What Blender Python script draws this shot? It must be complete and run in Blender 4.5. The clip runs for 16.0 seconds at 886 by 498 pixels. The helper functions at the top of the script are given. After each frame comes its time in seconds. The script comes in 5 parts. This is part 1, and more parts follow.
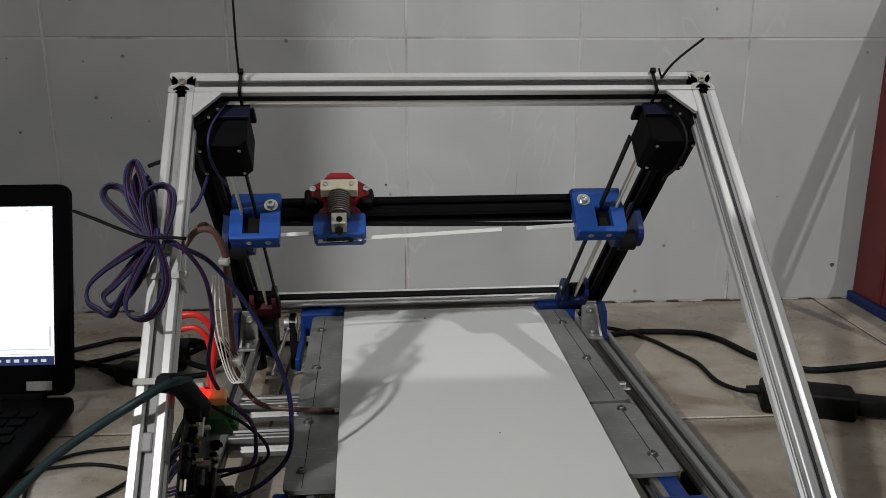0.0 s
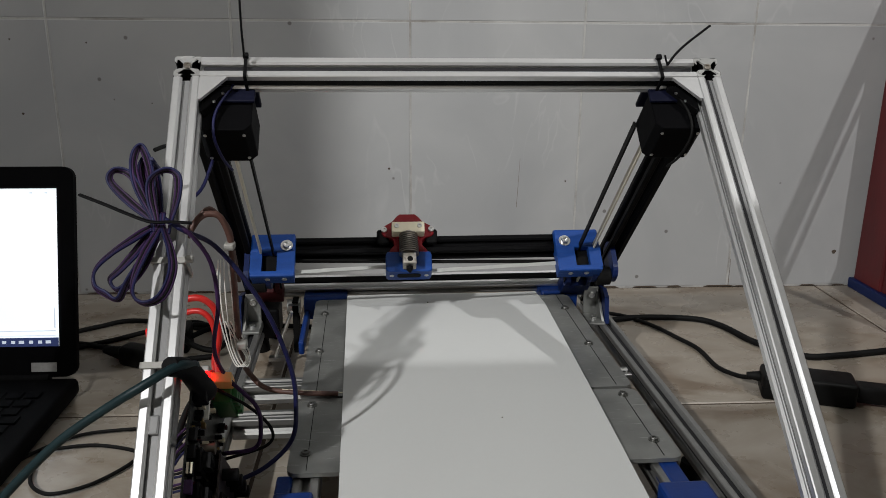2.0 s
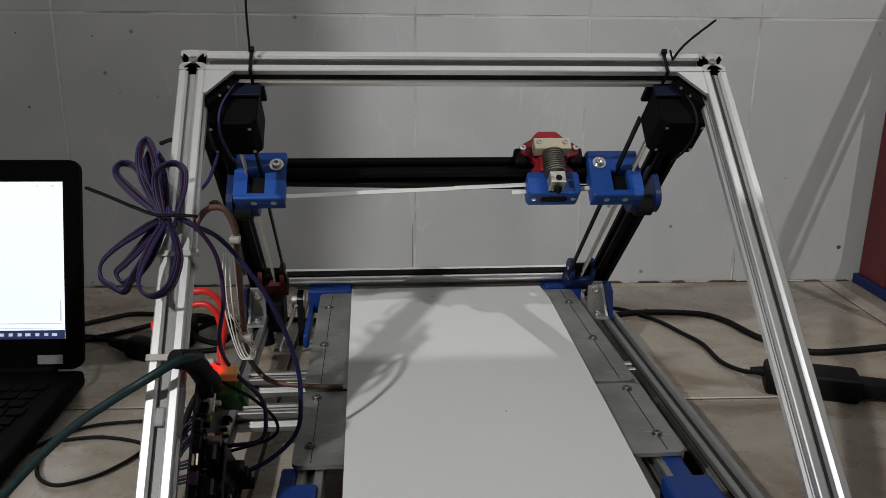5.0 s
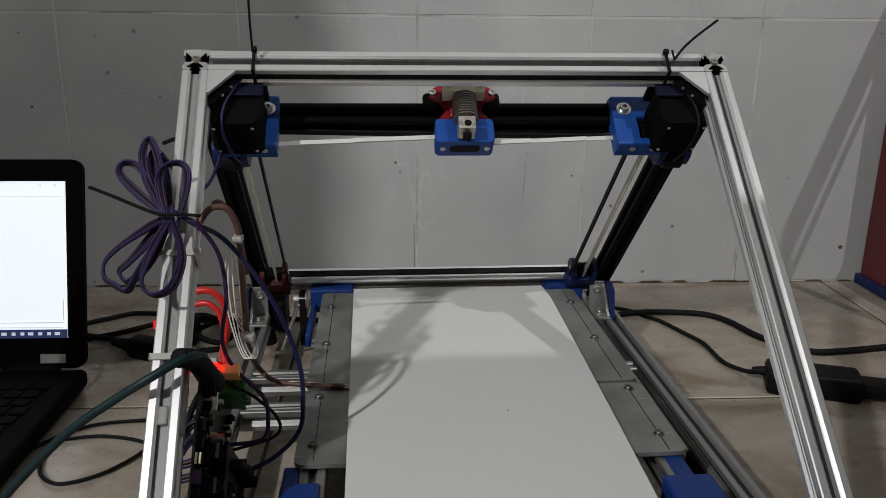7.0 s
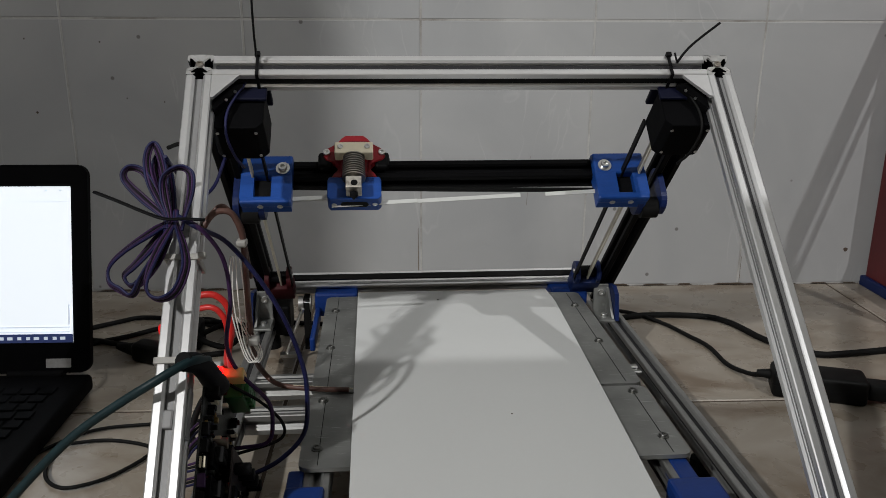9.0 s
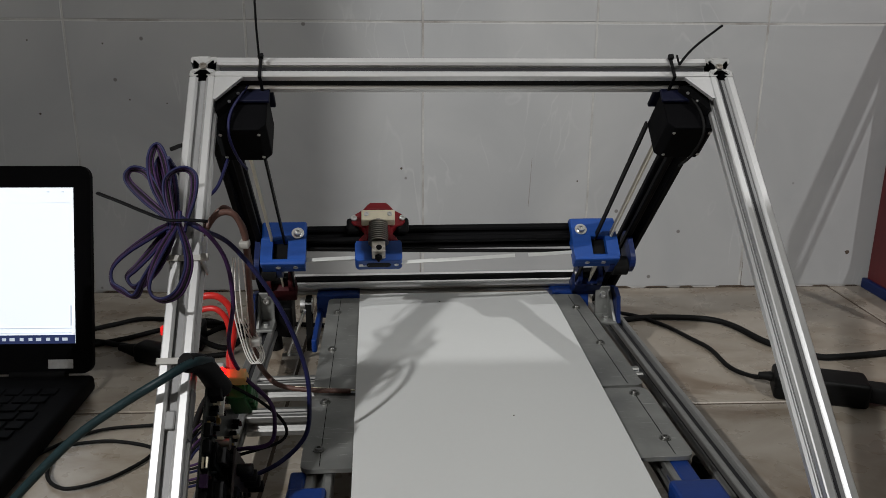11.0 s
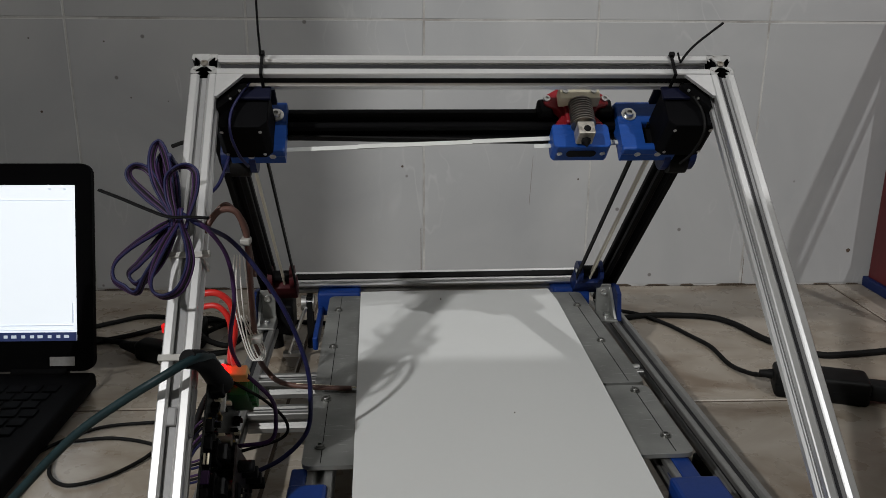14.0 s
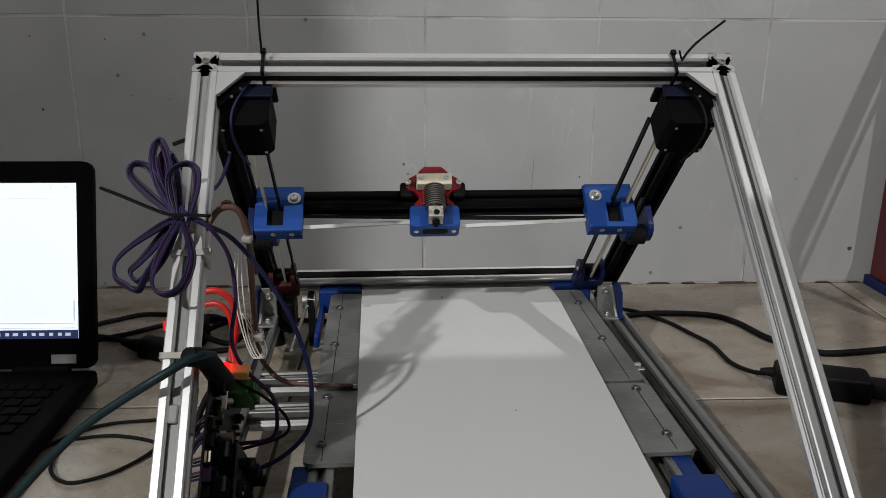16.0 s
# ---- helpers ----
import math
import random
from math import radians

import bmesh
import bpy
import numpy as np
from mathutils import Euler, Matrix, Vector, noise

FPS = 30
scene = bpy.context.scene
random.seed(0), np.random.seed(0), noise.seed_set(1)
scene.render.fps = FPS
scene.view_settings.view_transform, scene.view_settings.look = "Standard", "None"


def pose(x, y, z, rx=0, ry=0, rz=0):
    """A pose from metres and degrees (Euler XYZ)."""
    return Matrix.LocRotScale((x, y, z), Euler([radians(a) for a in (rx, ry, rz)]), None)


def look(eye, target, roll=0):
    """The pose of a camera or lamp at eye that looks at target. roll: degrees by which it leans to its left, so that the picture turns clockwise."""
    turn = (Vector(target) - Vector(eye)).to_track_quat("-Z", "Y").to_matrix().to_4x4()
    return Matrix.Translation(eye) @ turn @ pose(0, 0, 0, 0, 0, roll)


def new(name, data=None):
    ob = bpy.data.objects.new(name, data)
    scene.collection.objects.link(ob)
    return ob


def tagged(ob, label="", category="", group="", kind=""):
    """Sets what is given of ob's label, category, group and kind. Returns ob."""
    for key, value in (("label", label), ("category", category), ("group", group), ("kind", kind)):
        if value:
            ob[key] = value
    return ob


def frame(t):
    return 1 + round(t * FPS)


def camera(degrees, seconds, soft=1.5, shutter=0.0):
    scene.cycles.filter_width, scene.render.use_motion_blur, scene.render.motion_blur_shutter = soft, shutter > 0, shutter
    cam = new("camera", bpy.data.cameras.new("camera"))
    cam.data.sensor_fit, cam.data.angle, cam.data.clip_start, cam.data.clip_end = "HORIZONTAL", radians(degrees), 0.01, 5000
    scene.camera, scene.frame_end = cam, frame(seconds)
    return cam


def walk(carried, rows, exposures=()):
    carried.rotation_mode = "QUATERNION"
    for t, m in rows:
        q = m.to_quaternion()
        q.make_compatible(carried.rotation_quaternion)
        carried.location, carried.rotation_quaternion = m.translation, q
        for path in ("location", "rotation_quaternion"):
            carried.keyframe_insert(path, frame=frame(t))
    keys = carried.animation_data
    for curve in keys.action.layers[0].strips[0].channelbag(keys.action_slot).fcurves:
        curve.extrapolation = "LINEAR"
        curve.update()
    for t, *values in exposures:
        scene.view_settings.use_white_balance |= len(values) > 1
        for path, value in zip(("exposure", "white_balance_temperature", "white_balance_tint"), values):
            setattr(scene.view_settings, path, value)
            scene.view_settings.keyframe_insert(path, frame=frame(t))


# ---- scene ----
cam = camera(57.9, 16.0, soft=0.6)
PATH = [
    (0, (0.175, 0.007, 0.406), (0.298, 1.935, -0.113), 0.1),
    (0.5, (0.173, 0.007, 0.408), (0.295, 1.931, -0.126), 0.3),
    (1, (0.172, 0.007, 0.409), (0.296, 1.927, -0.137), 0.4),
    (1.5, (0.172, 0.007, 0.409), (0.295, 1.924, -0.145), 0.5),
    (2, (0.172, 0.006, 0.409), (0.293, 1.922, -0.152), 0.5),
    (2.5, (0.172, 0.006, 0.409), (0.291, 1.92, -0.159), 0.6),
    (3, (0.172, 0.006, 0.409), (0.289, 1.919, -0.164), 0.6),
    (3.5, (0.172, 0.005, 0.409), (0.288, 1.917, -0.166), 0.6),
    (4, (0.172, 0.005, 0.409), (0.285, 1.918, -0.165), 0.6),
    (6.5, (0.171, 0.003, 0.409), (0.28, 1.916, -0.165), 0.6),
    (7, (0.171, 0.003, 0.409), (0.278, 1.916, -0.165), 0.6),
    (7.5, (0.172, 0.003, 0.409), (0.275, 1.916, -0.165), 0.5),
    (8, (0.172, 0.003, 0.409), (0.271, 1.916, -0.163), 0.4),
    (8.5, (0.171, 0.002, 0.409), (0.27, 1.918, -0.159), 0.3),
    (9, (0.172, 0.002, 0.409), (0.267, 1.918, -0.156), 0.3),
    (11.5, (0.171, 0.001, 0.409), (0.263, 1.919, -0.15), 0.4),
    (12, (0.171, 0.001, 0.409), (0.262, 1.919, -0.149), 0.4),
    (12.5, (0.171, 0.001, 0.409), (0.261, 1.919, -0.151), 0.4),
    (13, (0.171, 0.001, 0.409), (0.26, 1.918, -0.153), 0.4),
    (13.5, (0.171, 0.001, 0.408), (0.261, 1.918, -0.153), 0.4),
    (14, (0.171, 0.0, 0.408), (0.261, 1.917, -0.155), 0.4),
    (14.5, (0.171, 0.001, 0.408), (0.262, 1.917, -0.156), 0.4),
    (15, (0.171, 0.001, 0.407), (0.26, 1.917, -0.158), 0.4),
    (15.5, (0.17, 0.0, 0.408), (0.26, 1.916, -0.159), 0.4),
    (16, (0.171, 0.0, 0.408), (0.258, 1.916, -0.16), 0.4),
]
walk(cam, [(t, look(eye, target, roll)) for t, eye, target, roll in PATH], exposures=((0, -0.09), (3.5, -0.11), (7.0, -0.27), (8.5, -0.27), (12.0, -0.16), (14.0, -0.28), (16.0, -0.20)))

# ---- world and lamps ----
world = bpy.data.worlds.new("room_dark")
scene.world = world
world.use_nodes = True
world.node_tree.nodes["Background"].inputs[0].default_value = (0.75, 0.8, 0.9, 1)
world.node_tree.nodes["Background"].inputs[1].default_value = 0.05


def area_lamp(name, eye, target, side, watts, colour):
    data = bpy.data.lights.new(name, "AREA")
    data.shape, data.size, data.energy, data.color = "DISK", side, watts, colour
    ob = new(name, data)
    ob.matrix_world = look(eye, target)
    return ob


area_lamp("room_lamp", (-1.15, -1.05, 1.75), (0.3, 0.8, 0.1), 0.08, 53, (1.0, 0.995, 0.985))
area_lamp("second_room_lamp", (1.50, -0.993, 2.366), (0.3, 0.75, 0.1), 0.04, 32, (1.0, 0.995, 0.985))


# ---- materials ----
def nodes_of(name):
    m = bpy.data.materials.new(name)
    m.use_nodes = True
    nt = m.node_tree
    return m, nt, nt.nodes["Principled BSDF"]


def mat(name, colour, rough=0.5, metal=0.0, var=0.15, scale=40.0, bump=0.1, bscale=300.0, dist=0.0005, stretch=(1, 1, 1), emit=0.0,
        spec=0.5, coat=0.0, seed=0.0, object_random=0.0, dirt=None, dirt_scale=6.0, dirt_amount=0.5, trans=0.0):
    """A procedural surface: broad mottling, fine grain, roughness breakup and relief."""
    m, nt, p = nodes_of(name)
    N, L = nt.nodes.new, nt.links.new
    tc = N("ShaderNodeTexCoord")
    mp = N("ShaderNodeMapping")
    mp.inputs["Scale"].default_value = stretch
    mp.inputs["Location"].default_value = (seed, seed * 0.7, seed * 1.3)
    L(tc.outputs["Object"], mp.inputs["Vector"])
    n1 = N("ShaderNodeTexNoise")
    n1.inputs["Scale"].default_value, n1.inputs["Detail"].default_value = scale, 5
    L(mp.outputs[0], n1.inputs["Vector"])
    n2 = N("ShaderNodeTexNoise")
    n2.inputs["Scale"].default_value, n2.inputs["Detail"].default_value = bscale, 4
    L(mp.outputs[0], n2.inputs["Vector"])
    mix = N("ShaderNodeMix")
    mix.data_type = "RGBA"
    mix.inputs[6].default_value = (*[max(0, c * (1 - var)) for c in colour], 1)
    mix.inputs[7].default_value = (*[min(1, c * (1 + var)) for c in colour], 1)
    add = N("ShaderNodeMath")
    add.operation = "MULTIPLY_ADD"
    add.inputs[1].default_value = 0.35
    L(n2.outputs[0], add.inputs[0])
    sub = N("ShaderNodeMath")
    sub.operation = "MULTIPLY"
    sub.inputs[1].default_value = 0.65
    L(n1.outputs[0], sub.inputs[0])
    L(sub.outputs[0], add.inputs[2])
    ramp = N("ShaderNodeMapRange")
    ramp.inputs[1].default_value, ramp.inputs[2].default_value = 0.3, 0.7
    L(add.outputs[0], ramp.inputs[0])
    last = ramp.outputs[0]
    if object_random:
        oi = N("ShaderNodeObjectInfo")
        ra = N("ShaderNodeMath")
        ra.operation = "MULTIPLY_ADD"
        ra.inputs[1].default_value, ra.inputs[2].default_value = object_random, -object_random / 2
        L(oi.outputs["Random"], ra.inputs[0])
        rb = N("ShaderNodeMath")
        rb.operation = "ADD"
        L(last, rb.inputs[0]), L(ra.outputs[0], rb.inputs[1])
        last = rb.outputs[0]
    L(last, mix.inputs[0])
    out = mix.outputs[2]
    if dirt:
        n3 = N("ShaderNodeTexNoise")
        n3.inputs["Scale"].default_value, n3.inputs["Detail"].default_value, n3.inputs["Roughness"].default_value = dirt_scale, 8, 0.65
        L(tc.outputs["Object"], n3.inputs["Vector"])
        r3 = N("ShaderNodeMapRange")
        r3.inputs[1].default_value, r3.inputs[2].default_value, r3.inputs[4].default_value = 0.48, 0.75, dirt_amount
        L(n3.outputs[0], r3.inputs[0])
        m3 = N("ShaderNodeMix")
        m3.data_type = "RGBA"
        m3.inputs[7].default_value = (*dirt, 1)
        L(r3.outputs[0], m3.inputs[0]), L(out, m3.inputs[6])
        out = m3.outputs[2]
    L(out, p.inputs["Base Color"])
    rr = N("ShaderNodeMapRange")
    rr.inputs[3].default_value, rr.inputs[4].default_value = max(0.02, rough - 0.1), min(1, rough + 0.1)
    L(n1.outputs[0], rr.inputs[0])
    L(rr.outputs[0], p.inputs["Roughness"])
    p.inputs["Metallic"].default_value = metal
    p.inputs["Specular IOR Level"].default_value = spec
    p.inputs["Coat Weight"].default_value = coat
    p.inputs["Transmission Weight"].default_value = trans
    if bump:
        b = N("ShaderNodeBump")
        b.inputs["Strength"].default_value, b.inputs["Distance"].default_value = bump, dist
        L(n2.outputs[0], b.inputs["Height"])
        L(b.outputs[0], p.inputs["Normal"])
    if emit:
        p.inputs["Emission Color"].default_value = (*colour, 1)
        p.inputs["Emission Strength"].default_value = emit
    return m


def wall_tile_mat():
    """Pale grey glazed tile with faint lighter veins, soft clouding and specks."""
    m, nt, p = nodes_of("wall_tile_glaze")
    N, L = nt.nodes.new, nt.links.new
    geo = N("ShaderNodeNewGeometry")
    cloud = N("ShaderNodeTexNoise")
    cloud.inputs["Scale"].default_value, cloud.inputs["Detail"].default_value, cloud.inputs["Distortion"].default_value = 5, 7, 0.8
    L(geo.outputs["Position"], cloud.inputs["Vector"])
    base = N("ShaderNodeValToRGB")
    base.color_ramp.elements[0].position, base.color_ramp.elements[0].color = 0.3, (0.345, 0.35, 0.355, 1)
    base.color_ramp.elements[1].position, base.color_ramp.elements[1].color = 0.7, (0.42, 0.423, 0.423, 1)
    L(cloud.outputs[0], base.inputs[0])
    # veins
    warp = N("ShaderNodeMapping")
    warp.inputs["Scale"].default_value, warp.inputs["Rotation"].default_value = (1.0, 1.0, 0.32), (0, 0.45, 0)
    L(geo.outputs["Position"], warp.inputs["Vector"])
    vein = N("ShaderNodeTexNoise")
    vein.inputs["Scale"].default_value, vein.inputs["Detail"].default_value, vein.inputs["Distortion"].default_value = 11, 3, 1.2
    L(warp.outputs[0], vein.inputs["Vector"])
    vr = N("ShaderNodeValToRGB")
    e = vr.color_ramp.elements
    e[0].position, e[0].color = 0.485, (0, 0, 0, 1)
    e[1].position, e[1].color = 0.515, (0, 0, 0, 1)
    k = e.new(0.5)
    k.color = (1, 1, 1, 1)
    L(vein.outputs[0], vr.inputs[0])
    gate = N("ShaderNodeTexNoise")
    gate.inputs["Scale"].default_value = 7
    L(geo.outputs["Position"], gate.inputs["Vector"])
    gr = N("ShaderNodeMapRange")
    gr.inputs[1].default_value, gr.inputs[2].default_value, gr.inputs[4].default_value = 0.52, 0.66, 0.24
    L(gate.outputs[0], gr.inputs[0])
    gm = N("ShaderNodeMath")
    gm.operation = "MULTIPLY"
    L(vr.outputs[0], gm.inputs[0]), L(gr.outputs[0], gm.inputs[1])
    mv = N("ShaderNodeMix")
    mv.data_type = "RGBA"
    mv.inputs[7].default_value = (0.62, 0.62, 0.61, 1)
    L(gm.outputs[0], mv.inputs[0]), L(base.outputs[0], mv.inputs[6])
    # specks of dirt
    sp = N("ShaderNodeTexVoronoi")
    sp.inputs["Scale"].default_value = 16
    L(geo.outputs["Position"], sp.inputs["Vector"])
    sr = N("ShaderNodeMapRange")
    sr.inputs[1].default_value, sr.inputs[2].default_value, sr.inputs[3].default_value, sr.inputs[4].default_value = 0.035, 0.055, 0.75, 0.0
    L(sp.outputs["Distance"], sr.inputs[0])
    ms = N("ShaderNodeMix")
    ms.data_type = "RGBA"
    ms.inputs[7].default_value = (0.1, 0.09, 0.08, 1)
    L(sr.outputs[0], ms.inputs[0]), L(mv.outputs[2], ms.inputs[6])
    oi = N("ShaderNodeObjectInfo")
    hs = N("ShaderNodeHueSaturation")
    vv = N("ShaderNodeMapRange")
    vv.inputs[3].default_value, vv.inputs[4].default_value = 0.96, 1.04
    L(oi.outputs["Random"], vv.inputs[0]), L(vv.outputs[0], hs.inputs["Value"]), L(ms.outputs[2], hs.inputs["Color"])
    L(hs.outputs[0], p.inputs["Base Color"])
    p.inputs["Roughness"].default_value = 0.38
    p.inputs["Specular IOR Level"].default_value = 0.35
    b = N("ShaderNodeBump")
    b.inputs["Strength"].default_value, b.inputs["Distance"].default_value = 0.06, 0.001
    L(cloud.outputs[0], b.inputs["Height"]), L(b.outputs[0], p.inputs["Normal"])
    return m


def scratched_plate_mat():
    """Bare rolled metal with cloudy oxide and fine bright scratches in several directions."""
    m, nt, p = nodes_of("scratched_metal_plate")
    N, L = nt.nodes.new, nt.links.new
    tc = N("ShaderNodeTexCoord")
    cloud = N("ShaderNodeTexNoise")
    cloud.inputs["Scale"].default_value, cloud.inputs["Detail"].default_value = 22, 7
    L(tc.outputs["Object"], cloud.inputs["Vector"])
    base = N("ShaderNodeValToRGB")
    base.color_ramp.elements[0].position, base.color_ramp.elements[0].color = 0.32, (0.21, 0.215, 0.205, 1)
    base.color_ramp.elements[1].position, base.color_ramp.elements[1].color = 0.70, (0.35, 0.355, 0.34, 1)
    L(cloud.outputs[0], base.inputs[0])
    total = None
    for turn, scale in ((0.5, 40), (1.9, 55), (2.7, 30)):
        mp = N("ShaderNodeMapping")
        mp.inputs["Rotation"].default_value, mp.inputs["Scale"].default_value = (0, 0, turn), (1, 26, 1)
        L(tc.outputs["Object"], mp.inputs["Vector"])
        n = N("ShaderNodeTexNoise")
        n.inputs["Scale"].default_value, n.inputs["Detail"].default_value = scale, 2
        L(mp.outputs[0], n.inputs["Vector"])
        r = N("ShaderNodeMapRange")
        r.inputs[1].default_value, r.inputs[2].default_value, r.inputs[4].default_value = 0.70, 0.76, 0.6
        L(n.outputs[0], r.inputs[0])
        if total is None:
            total = r.outputs[0]
        else:
            a = N("ShaderNodeMath")
            a.operation = "MAXIMUM"
            L(total, a.inputs[0]), L(r.outputs[0], a.inputs[1])
            total = a.outputs[0]
    mix = N("ShaderNodeMix")
    mix.data_type = "RGBA"
    mix.inputs[7].default_value = (0.75, 0.76, 0.75, 1)
    L(total, mix.inputs[0]), L(base.outputs[0], mix.inputs[6]), L(mix.outputs[2], p.inputs["Base Color"])
    rr = N("ShaderNodeMapRange")
    rr.inputs[3].default_value, rr.inputs[4].default_value = 0.34, 0.55
    L(cloud.outputs[0], rr.inputs[0]), L(rr.outputs[0], p.inputs["Roughness"])
    p.inputs["Metallic"].default_value = 0.7
    return m


def floor_tile_mat():
    """Polished cream floor tile with brown marbled drifts."""
    m, nt, p = nodes_of("floor_tile_marble")
    N, L = nt.nodes.new, nt.links.new
    geo = N("ShaderNodeNewGeometry")
    mp = N("ShaderNodeMapping")
    mp.inputs["Rotation"].default_value, mp.inputs["Scale"].default_value = (0, 0, 0.6), (1.0, 2.2, 1.0)
    L(geo.outputs["Position"], mp.inputs["Vector"])
    n = N("ShaderNodeTexNoise")
    n.inputs["Scale"].default_value, n.inputs["Detail"].default_value, n.inputs["Roughness"].default_value, n.inputs["Distortion"].default_value = 5, 8, 0.6, 1.0
    L(mp.outputs[0], n.inputs["Vector"])
    r = N("ShaderNodeValToRGB")
    e = r.color_ramp.elements
    e[0].position, e[0].color = 0.32, (0.17, 0.128, 0.09, 1)
    e[1].position, e[1].color = 0.72, (0.38, 0.345, 0.30, 1)
    k = e.new(0.48)
    k.color = (0.29, 0.252, 0.205, 1)
    L(n.outputs[0], r.inputs[0])
    oi = N("ShaderNodeObjectInfo")
    hs = N("ShaderNodeHueSaturation")
    vv = N("ShaderNodeMapRange")
    vv.inputs[3].default_value, vv.inputs[4].default_value = 0.92, 1.05
    L(oi.outputs["Random"], vv.inputs[0]), L(vv.outputs[0], hs.inputs["Value"]), L(r.outputs[0], hs.inputs["Color"])
    L(hs.outputs[0], p.inputs["Base Color"])
    n2 = N("ShaderNodeTexNoise")
    n2.inputs["Scale"].default_value, n2.inputs["Detail"].default_value = 30, 5
    L(geo.outputs["Position"], n2.inputs["Vector"])
    rr = N("ShaderNodeMapRange")
    rr.inputs[3].default_value, rr.inputs[4].default_value = 0.16, 0.42
    L(n2.outputs[0], rr.inputs[0]), L(rr.outputs[0], p.inputs["Roughness"])
    return m


M_TILE = wall_tile_mat()
M_FLOOR = floor_tile_mat()
M_GROUT = mat("wall_grout", (0.44, 0.435, 0.42), 0.85, dirt=(0.10, 0.08, 0.06), dirt_scale=11, dirt_amount=0.8, bump=0.3)
M_FGROUT = mat("floor_grout", (0.07, 0.05, 0.035), 0.9, bump=0.3)
M_CEILING = mat("white_ceiling_paint", (0.80, 0.80, 0.79), 0.85, scale=4, bump=0.2, bscale=120)
M_DIRT = mat("brown_joint_dirt", (0.15, 0.12, 0.085), 0.9, bump=0.3)
M_PLASTER = mat("painted_plaster", (0.30, 0.30, 0.29), 0.8, scale=4, bump=0.2, bscale=120)
M_ALU = mat("anodised_aluminium", (0.68, 0.68, 0.68), 0.40, 0.85, 0.05, 6, 0.0)
M_ALUCUT = mat("sawn_aluminium_end", (0.5, 0.5, 0.49), 0.45, 0.85, 0.1, 60, 0.1, 900, 0.0003)
M_BLACKALU = mat("black_anodised_aluminium", (0.003, 0.003, 0.0035), 0.55, 0.0, 0.2, 30, 0.0, spec=0.07)
M_STEEL = mat("bright_steel", (0.64, 0.64, 0.63), 0.30, 1.0, 0.1, 80, 0.1, 600)
M_OLDSTEEL = mat("oily_dark_steel", (0.22, 0.22, 0.21), 0.4, 1.0, 0.2, 80, 0.1, 600)
M_FIN = mat("tarnished_steel_fins", (0.36, 0.33, 0.29), 0.36, 1.0, 0.15, 80, 0.1, 600)
M_DULL = mat("dusty_dull_aluminium", (0.34, 0.34, 0.33), 0.48, 0.9, 0.15, 14, 0.05, 300)
M_BLACK = mat("black_plastic", (0.003, 0.003, 0.0035), 0.6, 0, 0.2, 60, 0.15, 700, spec=0.12)
M_MOTOR = mat("black_enamelled_motor", (0.0025, 0.0025, 0.003), 0.65, 0, 0.2, 60, 0.15, 700, spec=0.04)
M_RUBBER = mat("black_rubber", (0.005, 0.005, 0.005), 0.65, 0, 0.2, 60, 0.2, 600, spec=0.15)
M_BLUE = mat("blue_printed_plastic", (0.008, 0.054, 0.255), 0.42, 0, 0.15, 30, 0.5, 260, 0.0003, (1, 1, 6), spec=0.3)
# darker copy of M_BLUE, with the brackets' shading put into its colour
M_BLUEDARK = mat("shaded_blue_printed_plastic", (0.005, 0.030, 0.165), 0.45, 0, 0.15, 30, 0.5, 260, 0.0003, (1, 1, 6), spec=0.3)
M_NAVY = mat("dark_blue_printed_plastic", (0.004, 0.014, 0.075), 0.45, 0, 0.15, 30, 0.5, 260, 0.0003, (1, 1, 6), spec=0.3)
M_MOUNT = mat("blue_black_printed_plastic", (0.002, 0.003, 0.014), 0.6, 0, 0.15, 30, 0.4, 260, 0.0003, (1, 1, 6), spec=0.15)
M_RED = mat("red_printed_plastic", (0.19, 0.007, 0.012), 0.4, 0, 0.15, 30, 0.5, 260, 0.0003, (1, 1, 6), spec=0.3)
M_DKRED = mat("dark_red_printed_plastic", (0.045, 0.004, 0.006), 0.55, 0, 0.15, 30, 0.5, 260, 0.0003, (1, 1, 6), spec=0.2)
M_IVORY = mat("ivory_printed_plastic", (0.72, 0.66, 0.50), 0.5, 0, 0.08, 30, 0.3, 260, 0.0003)
M_PLATE = scratched_plate_mat()
M_SHEET = mat("white_sheet", (0.62, 0.63, 0.62), 0.6, 0, 0.015, 12, 0.03, 200, 0.0002, spec=0.2)
M_WHITE = mat("white_nylon", (0.75, 0.74, 0.70), 0.45, 0, 0.08, 60, 0.05, 300)
M_CREAM = mat("cream_belt", (0.62, 0.58, 0.48), 0.6, 0, 0.1, 60, 0.2, 800)
M_CLEAR = mat("white_strip", (0.52, 0.53, 0.51), 0.45, 0, 0.05, 40, 0.05, 300)
M_BROWN = mat("brown_sleeve", (0.085, 0.038, 0.028), 0.55, 0, 0.3, 90, 0.5, 500, 0.0005)
M_PURPLE = mat("purple_wire", (0.036, 0.013, 0.055), 0.45, 0, 0.3, 60, 0.05, 300, spec=0.25)
M_DBLUEW = mat("dark_blue_wire", (0.009, 0.010, 0.05), 0.5, 0, 0.3, 60, 0.05, 300, spec=0.25)
M_REDW = mat("red_wire", (0.55, 0.018, 0.014), 0.38, 0, 0.1, 60, 0.05, 300)
M_TEAL = mat("dark_teal_cable", (0.006, 0.020, 0.024), 0.5, 0, 0.2, 60, 0.1, 300, spec=0.25)
M_PCB = mat("dark_circuit_board", (0.012, 0.014, 0.013), 0.4, 0, 0.3, 120, 0.2, 900)
